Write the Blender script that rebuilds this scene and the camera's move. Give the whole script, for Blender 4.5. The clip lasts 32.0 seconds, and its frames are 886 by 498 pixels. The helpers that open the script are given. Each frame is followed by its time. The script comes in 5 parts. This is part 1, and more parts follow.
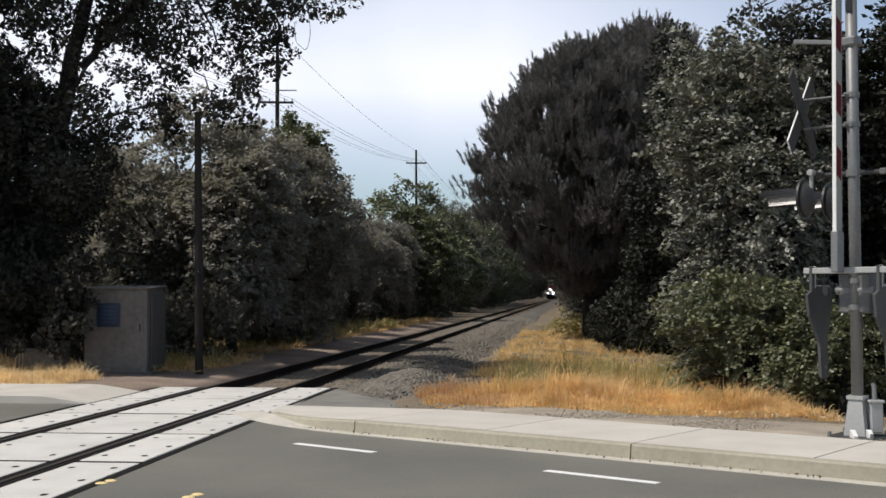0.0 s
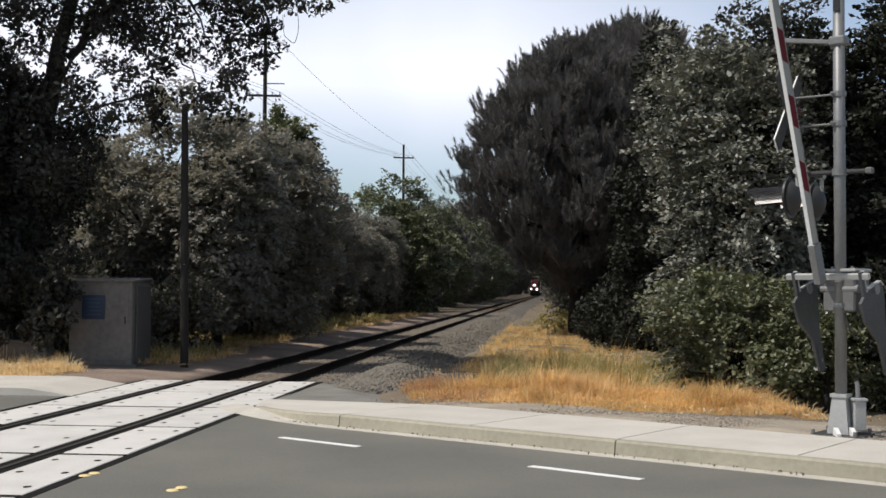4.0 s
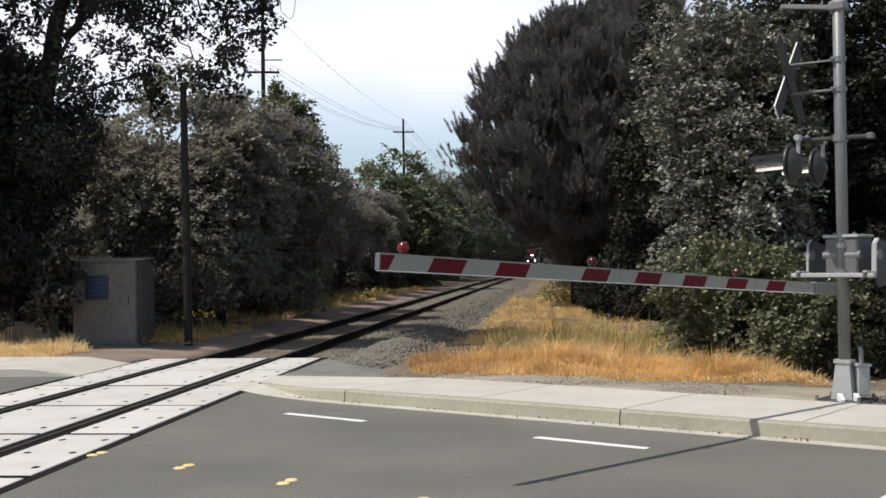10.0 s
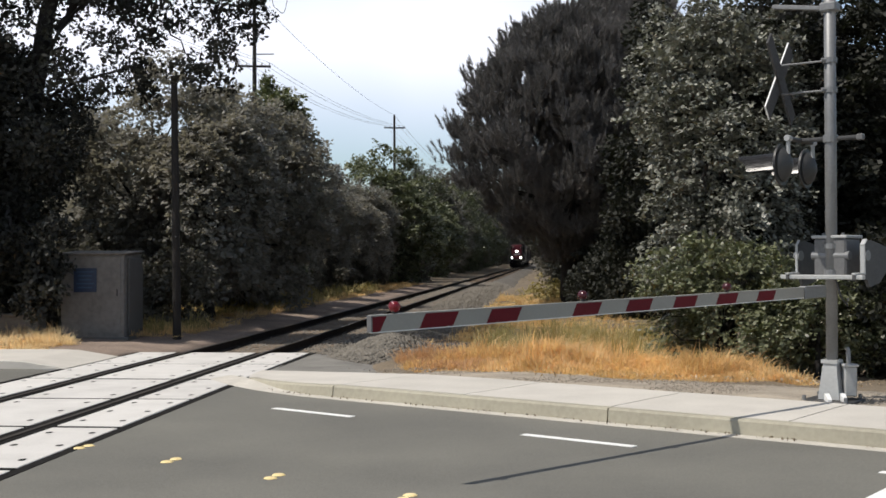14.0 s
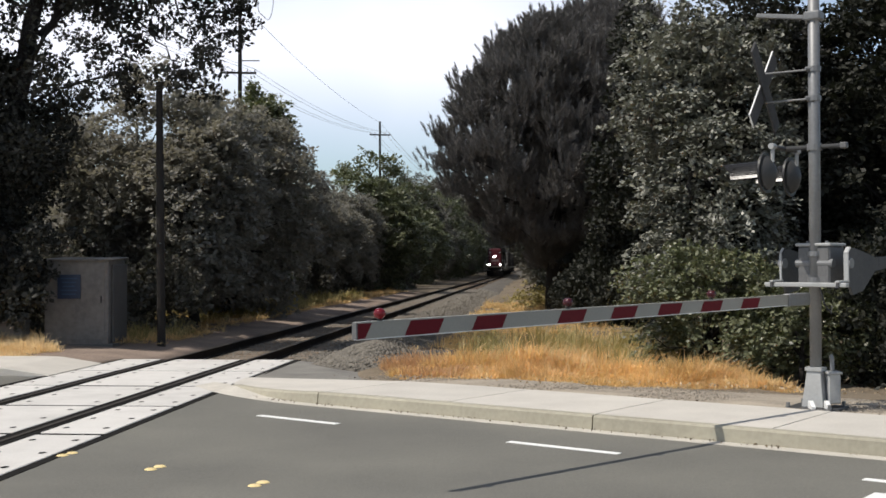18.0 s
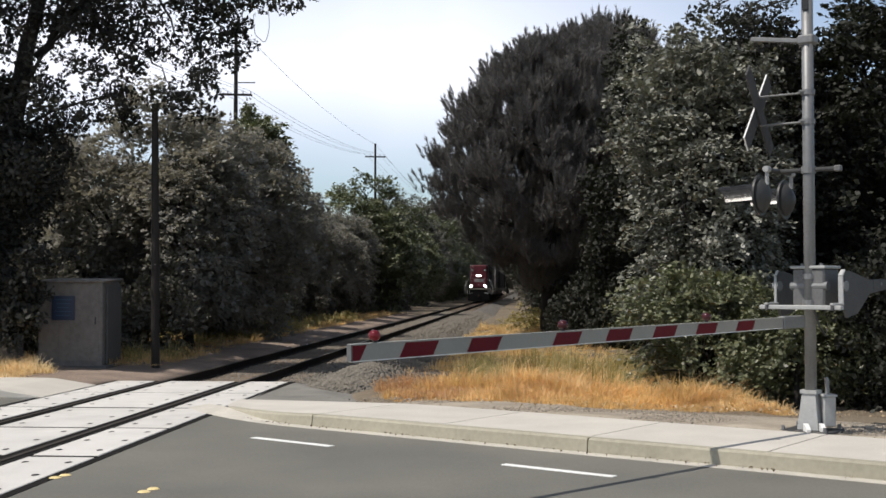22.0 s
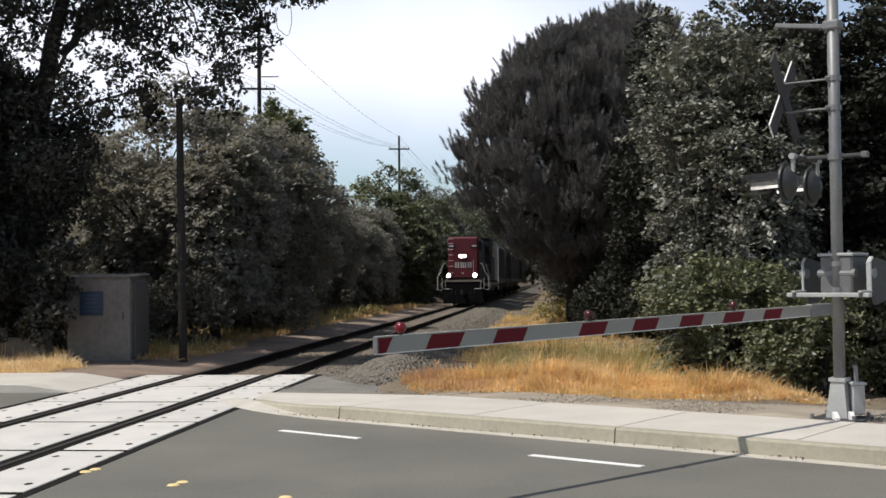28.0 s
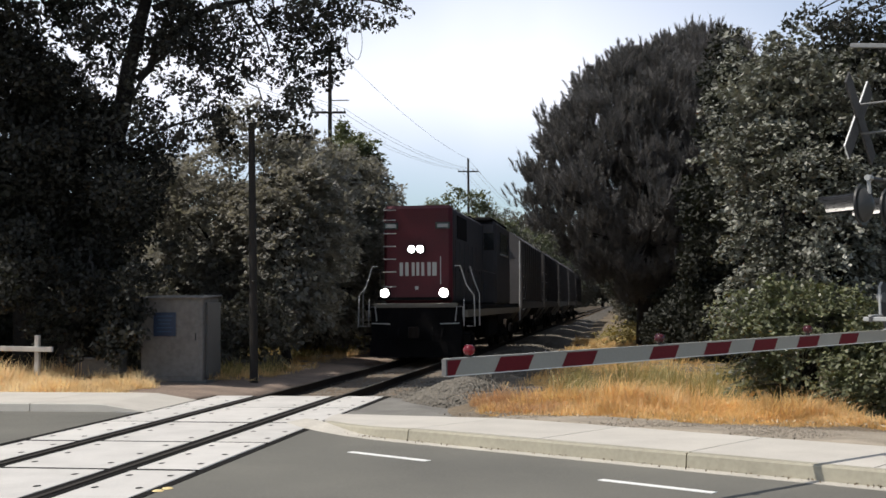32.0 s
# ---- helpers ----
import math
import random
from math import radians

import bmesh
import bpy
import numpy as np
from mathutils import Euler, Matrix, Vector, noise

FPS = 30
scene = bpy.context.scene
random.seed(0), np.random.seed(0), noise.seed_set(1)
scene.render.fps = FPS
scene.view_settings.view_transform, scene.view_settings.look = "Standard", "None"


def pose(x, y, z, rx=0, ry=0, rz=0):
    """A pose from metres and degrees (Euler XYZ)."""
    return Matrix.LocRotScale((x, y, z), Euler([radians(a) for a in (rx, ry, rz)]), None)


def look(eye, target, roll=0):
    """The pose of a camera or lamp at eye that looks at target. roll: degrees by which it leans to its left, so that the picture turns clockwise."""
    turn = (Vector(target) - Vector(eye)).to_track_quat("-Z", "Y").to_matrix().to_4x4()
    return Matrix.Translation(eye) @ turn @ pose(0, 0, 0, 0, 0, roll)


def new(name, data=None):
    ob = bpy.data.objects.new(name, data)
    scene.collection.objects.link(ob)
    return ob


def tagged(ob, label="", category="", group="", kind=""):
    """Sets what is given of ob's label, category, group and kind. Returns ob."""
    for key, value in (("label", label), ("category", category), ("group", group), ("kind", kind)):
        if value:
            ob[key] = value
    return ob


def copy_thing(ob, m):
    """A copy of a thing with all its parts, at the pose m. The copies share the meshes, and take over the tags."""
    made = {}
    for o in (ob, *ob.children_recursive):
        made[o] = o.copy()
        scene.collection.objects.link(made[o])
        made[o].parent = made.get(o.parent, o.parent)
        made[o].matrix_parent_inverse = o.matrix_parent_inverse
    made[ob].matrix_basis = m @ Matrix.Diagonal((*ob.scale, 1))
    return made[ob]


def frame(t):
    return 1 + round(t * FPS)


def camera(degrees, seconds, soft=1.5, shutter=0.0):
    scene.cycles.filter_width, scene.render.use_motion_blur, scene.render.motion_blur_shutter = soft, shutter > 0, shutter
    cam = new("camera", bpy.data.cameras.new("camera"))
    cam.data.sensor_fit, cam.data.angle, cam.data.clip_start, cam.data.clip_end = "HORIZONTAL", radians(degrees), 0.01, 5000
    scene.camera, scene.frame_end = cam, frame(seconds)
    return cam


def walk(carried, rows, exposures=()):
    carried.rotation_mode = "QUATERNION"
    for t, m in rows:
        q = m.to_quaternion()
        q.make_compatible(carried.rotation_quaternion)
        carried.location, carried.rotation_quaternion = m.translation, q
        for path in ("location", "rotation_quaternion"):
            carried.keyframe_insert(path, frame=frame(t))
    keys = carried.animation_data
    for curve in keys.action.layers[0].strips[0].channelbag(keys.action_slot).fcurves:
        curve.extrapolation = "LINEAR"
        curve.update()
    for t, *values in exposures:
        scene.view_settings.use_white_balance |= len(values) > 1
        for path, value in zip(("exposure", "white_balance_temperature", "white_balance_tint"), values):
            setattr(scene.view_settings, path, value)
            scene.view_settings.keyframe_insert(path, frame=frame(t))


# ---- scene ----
# ---- camera: a person stands at the kerb and turns a little ----
cam = camera(41.0, 32.0, soft=1.6)
EYE = (0.0, 0.0, 1.72)
# seconds, yaw, pitch, roll in degrees
PATH = [
    (0.0, 0.00, 2.20, 0.20),
    (0.5, -0.07, 2.07, 0.06),
    (1.0, -0.15, 2.08, -0.02),
    (1.5, -0.34, 2.14, -0.36),
    (2.0, -0.62, 2.11, -0.39),
    (2.5, -0.67, 2.13, -0.29),
    (3.0, -0.71, 2.05, -0.17),
    (3.5, -0.70, 2.01, -0.34),
    (5.5, -0.35, 1.76, 0.07),
    (6.0, -0.14, 1.73, 0.08),
    (6.5, -0.12, 1.68, 0.31),
    (7.0, -0.14, 1.42, 0.26),
    (7.5, -0.39, 1.24, 0.36),
    (8.0, -1.13, 0.65, 0.47),
    (8.5, -0.98, 0.59, 0.76),
    (9.0, -1.03, 0.57, 0.83),
    (9.5, -0.92, 0.59, 0.91),
    (10.0, -0.55, 0.69, 0.81),
    (10.5, -0.52, 0.80, 0.86),
    (11.0, -0.59, 0.43, 0.91),
    (11.5, -0.90, 0.37, 0.59),
    (12.0, -0.91, 0.36, 0.32),
    (12.5, -0.97, 0.27, 0.33),
    (13.0, -1.08, 0.22, 0.39),
    (13.5, -1.03, 0.25, 0.38),
    (14.0, -1.05, 0.51, 0.20),
    (14.5, -0.96, 0.60, 0.10),
    (16.5, -1.83, 0.93, 0.03),
    (17.0, -1.84, 0.85, 0.21),
    (17.5, -1.99, 0.65, 0.10),
    (18.0, -1.76, 0.85, 0.10),
    (18.5, -1.63, 0.66, 0.02),
    (19.0, -1.55, 0.56, -0.15),
    (19.5, -1.45, 0.44, -0.00),
    (20.0, -1.76, 0.89, -0.21),
    (20.5, -1.97, 1.62, 0.03),
    (21.0, -2.08, 1.75, -0.02),
    (21.5, -2.06, 1.84, -0.22),
    (22.0, -2.00, 1.91, -0.01),
    (22.5, -1.81, 1.72, -0.02),
    (23.0, -1.57, 1.76, 0.16),
    (23.5, -1.54, 1.84, 0.22),
    (24.0, -1.19, 1.75, 0.30),
    (24.5, -0.94, 1.73, 0.18),
    (25.0, -0.84, 1.90, 0.22),
    (25.5, -0.86, 1.75, 0.44),
    (27.5, -0.72, 1.27, 0.59),
    (28.0, -0.78, 1.51, 0.62),
    (28.5, -0.67, 1.61, 0.36),
    (29.0, -0.43, 1.75, 0.30),
    (29.5, -0.25, 2.00, 0.32),
    (30.0, 0.07, 1.94, 0.33),
    (30.5, 0.68, 2.24, 0.31),
    (31.0, 0.94, 2.28, 0.30),
    (31.5, 1.84, 2.45, 0.49),
    (32.0, 2.55, 2.62, 0.40),
]
walk(cam, [(t, pose(*EYE, 90 + p, r, y)) for t, y, p, r in PATH], [(0, 0.06), (3, 0.08), (6, 0.16), (9, 0.22), (32, 0.22)])

# ---- light: high sun from the left, bright hazy sky ----
SUN_TO = Vector((-0.74, -0.20, 1.22)).normalized()
world = bpy.data.worlds.new("sky")
scene.world = world
world.use_nodes = True
wn = world.node_tree.nodes
sky = wn.new("ShaderNodeTexSky")
sky.sky_type, sky.sun_disc = "NISHITA", False
sky.sun_elevation = math.asin(SUN_TO.z)
sky.sun_rotation = math.atan2(SUN_TO.x, SUN_TO.y)
sky.air_density, sky.dust_density, sky.ozone_density = 1.0, 0.5, 1.5
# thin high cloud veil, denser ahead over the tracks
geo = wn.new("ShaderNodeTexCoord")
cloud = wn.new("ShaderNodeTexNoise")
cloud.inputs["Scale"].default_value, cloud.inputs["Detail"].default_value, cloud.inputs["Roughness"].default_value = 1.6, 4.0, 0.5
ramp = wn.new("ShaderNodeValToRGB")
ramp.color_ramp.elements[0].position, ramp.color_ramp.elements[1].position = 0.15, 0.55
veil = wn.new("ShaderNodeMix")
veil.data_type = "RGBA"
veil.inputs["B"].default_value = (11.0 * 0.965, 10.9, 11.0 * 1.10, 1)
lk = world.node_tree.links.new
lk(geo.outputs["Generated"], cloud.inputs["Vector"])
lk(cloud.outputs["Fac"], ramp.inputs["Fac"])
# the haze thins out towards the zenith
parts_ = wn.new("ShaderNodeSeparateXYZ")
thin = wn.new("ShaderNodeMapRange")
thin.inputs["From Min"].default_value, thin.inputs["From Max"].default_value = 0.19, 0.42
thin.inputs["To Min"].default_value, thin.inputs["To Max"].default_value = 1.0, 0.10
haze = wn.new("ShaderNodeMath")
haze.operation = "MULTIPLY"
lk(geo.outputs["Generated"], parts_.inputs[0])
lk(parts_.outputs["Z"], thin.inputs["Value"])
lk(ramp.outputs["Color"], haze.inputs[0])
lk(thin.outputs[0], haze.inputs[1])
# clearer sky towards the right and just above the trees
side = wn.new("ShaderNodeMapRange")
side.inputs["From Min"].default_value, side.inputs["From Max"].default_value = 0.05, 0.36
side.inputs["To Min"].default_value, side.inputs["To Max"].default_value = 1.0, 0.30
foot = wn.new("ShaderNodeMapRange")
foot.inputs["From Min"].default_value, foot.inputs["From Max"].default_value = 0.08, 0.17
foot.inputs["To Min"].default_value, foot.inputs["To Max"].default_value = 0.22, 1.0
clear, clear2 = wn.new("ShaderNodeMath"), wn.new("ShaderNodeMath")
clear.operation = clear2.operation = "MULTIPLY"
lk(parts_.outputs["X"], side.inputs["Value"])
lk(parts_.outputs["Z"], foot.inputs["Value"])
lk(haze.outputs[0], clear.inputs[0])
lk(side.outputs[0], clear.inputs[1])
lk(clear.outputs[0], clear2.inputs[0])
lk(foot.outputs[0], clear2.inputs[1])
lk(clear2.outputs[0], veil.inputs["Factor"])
pale = wn.new("ShaderNodeHueSaturation")
dull = wn.new("ShaderNodeMapRange")
dull.inputs["From Min"].default_value, dull.inputs["From Max"].default_value = 0.25, 0.60
dull.inputs["To Min"].default_value, dull.inputs["To Max"].default_value = 1.45, 0.5
lk(parts_.outputs["Z"], dull.inputs["Value"])
lk(dull.outputs[0], pale.inputs["Saturation"])
lk(sky.outputs["Color"], pale.inputs["Color"])
lk(pale.outputs["Color"], veil.inputs["A"])
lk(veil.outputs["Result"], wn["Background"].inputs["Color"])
wn["Background"].inputs["Strength"].default_value = 0.09
sun = new("sun", bpy.data.lights.new("sun", "SUN"))
sun.data.energy, sun.data.angle, sun.data.color = 3.6, radians(0.6), (1.0, 0.937, 0.85)
sun.matrix_world = look(SUN_TO * 60, (0, 0, 0))


# ---- materials ----
def mat(name, col, rough=0.8, var=0.25, scale=4.0, fine=40.0, bump=0.2, metal=0.0, tint=None, per_object=0.0, dist=0.02, emit=None, strength=0.0, spec=0.5):
    m = bpy.data.materials.new(name)
    m.use_nodes = True
    nt = m.node_tree
    N, L = nt.nodes, nt.links.new
    b = N["Principled BSDF"]
    b.inputs["Roughness"].default_value, b.inputs["Metallic"].default_value = rough, metal
    b.inputs["Specular IOR Level"].default_value = spec
    tc = N.new("ShaderNodeNewGeometry")
    big, small = N.new("ShaderNodeTexNoise"), N.new("ShaderNodeTexNoise")
    big.inputs["Scale"].default_value, big.inputs["Detail"].default_value = scale, 5.0
    small.inputs["Scale"].default_value, small.inputs["Detail"].default_value = fine, 4.0
    L(tc.outputs["Position"], big.inputs["Vector"])
    L(tc.outputs["Position"], small.inputs["Vector"])
    add = N.new("ShaderNodeMath")
    add.operation = "ADD"
    L(big.outputs["Fac"], add.inputs[0])
    L(small.outputs["Fac"], add.inputs[1])
    last = add.outputs[0]
    if per_object:
        oi, ma = N.new("ShaderNodeObjectInfo"), N.new("ShaderNodeMath")
        ma.operation = "MULTIPLY_ADD"
        ma.inputs[1].default_value = per_object
        L(oi.outputs["Random"], ma.inputs[0])
        L(last, ma.inputs[2])
        last = ma.outputs[0]
    r = N.new("ShaderNodeValToRGB")
    c1 = tint or col
    r.color_ramp.elements[0].position, r.color_ramp.elements[1].position = 0.35, 0.72
    half = N.new("ShaderNodeMath")
    half.operation = "MULTIPLY"
    half.inputs[1].default_value = 0.5
    L(last, half.inputs[0])
    L(half.outputs[0], r.inputs["Fac"])
    r.color_ramp.elements[0].color = (*[max(0, c * (1 - var)) for c in col], 1)
    r.color_ramp.elements[1].color = (*[min(1, c * (1 + var)) for c in c1], 1)
    L(r.outputs["Color"], b.inputs["Base Color"])
    if bump:
        bp = N.new("ShaderNodeBump")
        bp.inputs["Strength"].default_value, bp.inputs["Distance"].default_value = bump, dist
        L(small.outputs["Fac"], bp.inputs["Height"])
        L(bp.outputs["Normal"], b.inputs["Normal"])
    if emit:
        b.inputs["Emission Color"].default_value, b.inputs["Emission Strength"].default_value = (*emit, 1), strength
    return m


def leaf_mat(name, dark, light, gloss=0.45, through_col=(0.10, 0.16, 0.03), amount=0.25, patches=0.45, swing=1.2, spec=0.5):
    m = bpy.data.materials.new(name)
    m.use_nodes = True
    N, L = m.node_tree.nodes, m.node_tree.links.new
    b = N["Principled BSDF"]
    g = N.new("ShaderNodeNewGeometry")
    n = N.new("ShaderNodeTexNoise")
    n.inputs["Scale"].default_value = patches
    L(g.outputs["Position"], n.inputs["Vector"])
    mx = N.new("ShaderNodeMath")
    mx.operation = "MULTIPLY_ADD"
    mx.inputs[1].default_value = 0.6
    L(g.outputs["Random Per Island"], mx.inputs[0])
    sub = N.new("ShaderNodeMath")
    sub.operation = "MULTIPLY_ADD"
    sub.inputs[1].default_value, sub.inputs[2].default_value = swing, 0.2 - 0.5 * swing
    L(n.outputs["Fac"], sub.inputs[0])
    L(sub.outputs[0], mx.inputs[2])
    r = N.new("ShaderNodeValToRGB")
    r.color_ramp.elements[0].color, r.color_ramp.elements[1].color = (*dark, 1), (*light, 1)
    L(mx.outputs[0], r.inputs["Fac"])
    L(r.outputs["Color"], b.inputs["Base Color"])
    b.inputs["Roughness"].default_value, b.inputs["Specular IOR Level"].default_value = gloss, spec
    tr, mix = N.new("ShaderNodeBsdfTranslucent"), N.new("ShaderNodeMixShader")
    tr.inputs["Color"].default_value = (*through_col, 1)
    mix.inputs["Fac"].default_value = amount
    L(b.outputs[0], mix.inputs[1])
    L(tr.outputs[0], mix.inputs[2])
    L(mix.outputs[0], N["Material Output"].inputs["Surface"])
    return m


ASPHALT = mat("asphalt", (0.138, 0.134, 0.118), 0.85, 0.27, 0.45, 60, 0.4, dist=0.01, tint=(0.156, 0.150, 0.126))
PATCH = mat("asphalt_patch", (0.20, 0.19, 0.17), 0.9, 0.3, 1.5, 90, 0.5)
SHOULDER = mat("shoulder_dirt", (0.25, 0.19, 0.15), 0.95, 0.4, 0.9, 25, 0.8, dist=0.03)
CONCRETE = mat("concrete", (0.50, 0.47, 0.42), 0.85, 0.14, 1.6, 70, 0.2, per_object=0.25, dist=0.006)
GUTTER = mat("gutter_concrete", (0.50, 0.468, 0.41), 0.85, 0.2, 2.2, 26, 0.15, dist=0.006)
KERB = mat("kerb_concrete", (0.34, 0.315, 0.245), 0.85, 0.16, 1.1, 18, 0.1, per_object=0.2, dist=0.006)
PANEL = mat("panel_concrete", (0.56, 0.54, 0.51), 0.8, 0.16, 1.8, 60, 0.2, per_object=0.25, dist=0.006)
RUBBER = mat("flangeway_rubber", (0.016, 0.015, 0.014), 0.95, 0.3, 6, 50, 0.3, spec=0.08)
STEEL = mat("rail_steel", (0.022, 0.017, 0.014), 0.9, 0.35, 5, 40, 0.2, spec=0.15)
HEAD = mat("rail_head", (0.045, 0.038, 0.032), 0.6, 0.25, 5, 40, 0.1, spec=0.25)
TIE = mat("tie_wood", (0.16, 0.12, 0.085), 0.9, 0.4, 3, 60, 0.6, per_object=0.4)
BALLAST = mat("ballast", (0.125, 0.112, 0.095), 0.9, 0.4, 1.0, 25, 0.9, dist=0.05)
STONE = mat("ballast_stone", (0.175, 0.157, 0.13), 0.9, 0.5, 9, 60, 0.4)
SOIL = mat("soil", (0.13, 0.10, 0.07), 0.95, 0.35, 0.35, 18, 0.7, tint=(0.19, 0.15, 0.10), dist=0.05)
PEBBLE = mat("pebble", (0.36, 0.31, 0.25), 0.9, 0.6, 14, 60, 0.2)
GRAVEL = mat("fine_gravel", (0.36, 0.31, 0.245), 0.95, 0.35, 2.0, 60, 0.8, dist=0.02)
WHITE = mat("road_paint", (0.78, 0.78, 0.76), 0.7, 0.1, 3, 60, 0.2)
YELLOW = mat("marker_yellow", (0.84, 0.66, 0.32), 0.4, 0.15, 20, 80, 0.1)
GALV = mat("galvanised_steel", (0.20, 0.203, 0.205), 0.5, 0.14, 3, 30, 0.08, metal=0.3)
ALU = mat("dull_aluminium", (0.085, 0.083, 0.083), 0.9, 0.25, 3, 30, 0.05, spec=0.15)
HOOD = mat("hood_paint", (0.045, 0.045, 0.047), 0.35, 0.2, 3, 30, 0.05)
BOWL = mat("flasher_paint", (0.055, 0.055, 0.055), 0.5, 0.12, 3, 30, 0.08, spec=0.3)
PAINTGREY = mat("painted_steel", (0.37, 0.375, 0.37), 0.5, 0.12, 3, 30, 0.08)
CASE = mat("weathered_casing", (0.14, 0.14, 0.14), 0.6, 0.2, 3, 30, 0.08, spec=0.3)
# lever steel with the shade of its faces in the colour
LEVER = mat("lever_shaded", (0.075, 0.075, 0.077), 0.6, 0.2, 3, 30, 0.05, spec=0.3)
BLACK = mat("black_paint", (0.015, 0.015, 0.016), 0.5, 0.3, 6, 40, 0.1)
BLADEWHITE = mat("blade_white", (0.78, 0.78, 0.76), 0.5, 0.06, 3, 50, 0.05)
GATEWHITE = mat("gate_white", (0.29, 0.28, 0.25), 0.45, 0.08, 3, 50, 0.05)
GATERED = mat("gate_red", (0.12, 0.004, 0.010), 0.6, 0.15, 3, 50, 0.05, spec=0.2)
REDLAMP = mat("red_lens", (0.10, 0.003, 0.008), 0.15, 0.1, 20, 80, 0.0, emit=(1.0, 0.02, 0.05), strength=0.03)
REDLAMPDIM = mat("red_lens_unlit", (0.05, 0.004, 0.007), 0.2, 0.1, 20, 80, 0.0)
HUTGREY = mat("hut_steel", (0.185, 0.172, 0.158), 0.7, 0.25, 1.3, 10, 0.1, spec=0.3)
HUTTRIM = mat("hut_trim", (0.10, 0.097, 0.092), 0.6, 0.2, 2, 20, 0.1)
SIGNBLUE = mat("sign_blue", (0.009, 0.022, 0.060), 0.4, 0.15, 4, 50, 0.0)
SIGNTEXT = mat("sign_text", (0.022, 0.060, 0.115), 0.5, 0.1, 4, 50, 0.0)
POLEWOOD = mat("pole_wood", (0.024, 0.020, 0.017), 0.9, 0.35, 2, 30, 0.5)
BARK = mat("bark", (0.022, 0.019, 0.017), 0.95, 0.4, 3, 25, 0.9, dist=0.04)
FENCEWOOD = mat("fence_wood", (0.50, 0.48, 0.44), 0.85, 0.2, 3, 40, 0.3)
WIRE = mat("wire", (0.05, 0.05, 0.055), 0.5, 0.1, 3, 40, 0.0)
OAK = leaf_mat("oak_leaf", (0.165, 0.159, 0.146), (0.33, 0.321, 0.29), gloss=0.5, through_col=(0.30, 0.28, 0.20), amount=0.42, spec=0.3)
# in-between oak leaf: colour stands in for shade nearby and haze far off
SHADELEAF = leaf_mat("shade_haze_leaf", (0.055, 0.051, 0.044), (0.165, 0.155, 0.13), gloss=0.6, through_col=(0.14, 0.14, 0.09), amount=0.25, spec=0.25)
# darker copy of the oak leaf, with the crown's deep shade in its colour
OAKMID = leaf_mat("oak_leaf_shaded", (0.013, 0.013, 0.012), (0.070, 0.069, 0.060), gloss=0.6, through_col=(0.05, 0.06, 0.025), amount=0.12, spec=0.15)
# darkest copy of the oak leaf: shade under and behind trees put into colour
OAKDARK = leaf_mat("oak_leaf_deep_shade", (0.010, 0.011, 0.008), (0.040, 0.041, 0.030), gloss=0.6, through_col=(0.03, 0.04, 0.015), amount=0.10, spec=0.25)
PALE = leaf_mat("pale_oak_leaf", (0.012, 0.013, 0.010), (0.345, 0.345, 0.285), gloss=0.48, through_col=(0.07, 0.09, 0.03), amount=0.12)
FRESH = leaf_mat("fresh_leaf", (0.058, 0.063, 0.038), (0.235, 0.245, 0.135), gloss=0.4, through_col=(0.12, 0.16, 0.04), amount=0.18)
NEEDLE = leaf_mat("pine_needle", (0.085, 0.080, 0.077), (0.240, 0.222, 0.208), gloss=0.6, through_col=(0.13, 0.128, 0.115), amount=0.2, spec=0.3)
STRAW = leaf_mat("dry_grass", (0.31, 0.185, 0.08), (0.98, 0.775, 0.43), gloss=0.7, through_col=(0.98, 0.67, 0.27), amount=0.5, patches=1.3, swing=2.6)
# lighter copy of the dry grass, with the sun's glare in its colour
PALESTRAW = leaf_mat("sunlit_grass", (0.62, 0.42, 0.20), (1.0, 0.86, 0.58), gloss=0.7, through_col=(1.0, 0.78, 0.42), amount=0.5, patches=1.9, swing=1.6)
STRAWRED = leaf_mat("brown_grass", (0.34, 0.20, 0.10), (0.82, 0.56, 0.33), gloss=0.8, through_col=(0.72, 0.44, 0.22), amount=0.45, patches=2.0)
WEED = leaf_mat("green_weed", (0.17, 0.14, 0.06), (0.52, 0.43, 0.19), gloss=0.7, through_col=(0.4, 0.35, 0.08), amount=0.3, patches=1.2)
LITTER = mat("dead_leaf", (0.56, 0.42, 0.27), 0.9, 0.4, 12, 50, 0.2)
LOCORED = mat("loco_red", (0.090, 0.005, 0.012), 0.55, 0.2, 1.5, 25, 0.05)
LOCOGREY = mat("loco_grey", (0.034, 0.032, 0.035), 0.6, 0.25, 1.2, 25, 0.05)
LOCODARK = mat("loco_underframe", (0.009, 0.0085, 0.009), 0.95, 0.4, 2, 25, 0.2, spec=0.1)
LOCOSILL = mat("loco_sill", (0.17, 0.15, 0.12), 0.6, 0.2, 2, 25, 0.1)
LETTER = mat("letter_white", (0.44, 0.44, 0.43), 0.5, 0.08, 6, 40, 0.0)
HEADLIGHT = mat("headlight", (1, 1, 1), 0.2, 0.0, 6, 40, 0.0, emit=(1.0, 0.96, 0.92), strength=45.0)
GLASS = mat("dark_glass", (0.01, 0.012, 0.014), 0.08, 0.1, 6, 40, 0.0)
CARGREY = mat("hopper_grey", (0.085, 0.078, 0.078), 0.65, 0.2, 0.8, 15, 0.1)
CARDARK = mat("hopper_dark", (0.035, 0.031, 0.031), 0.7, 0.3, 0.8, 15, 0.1)


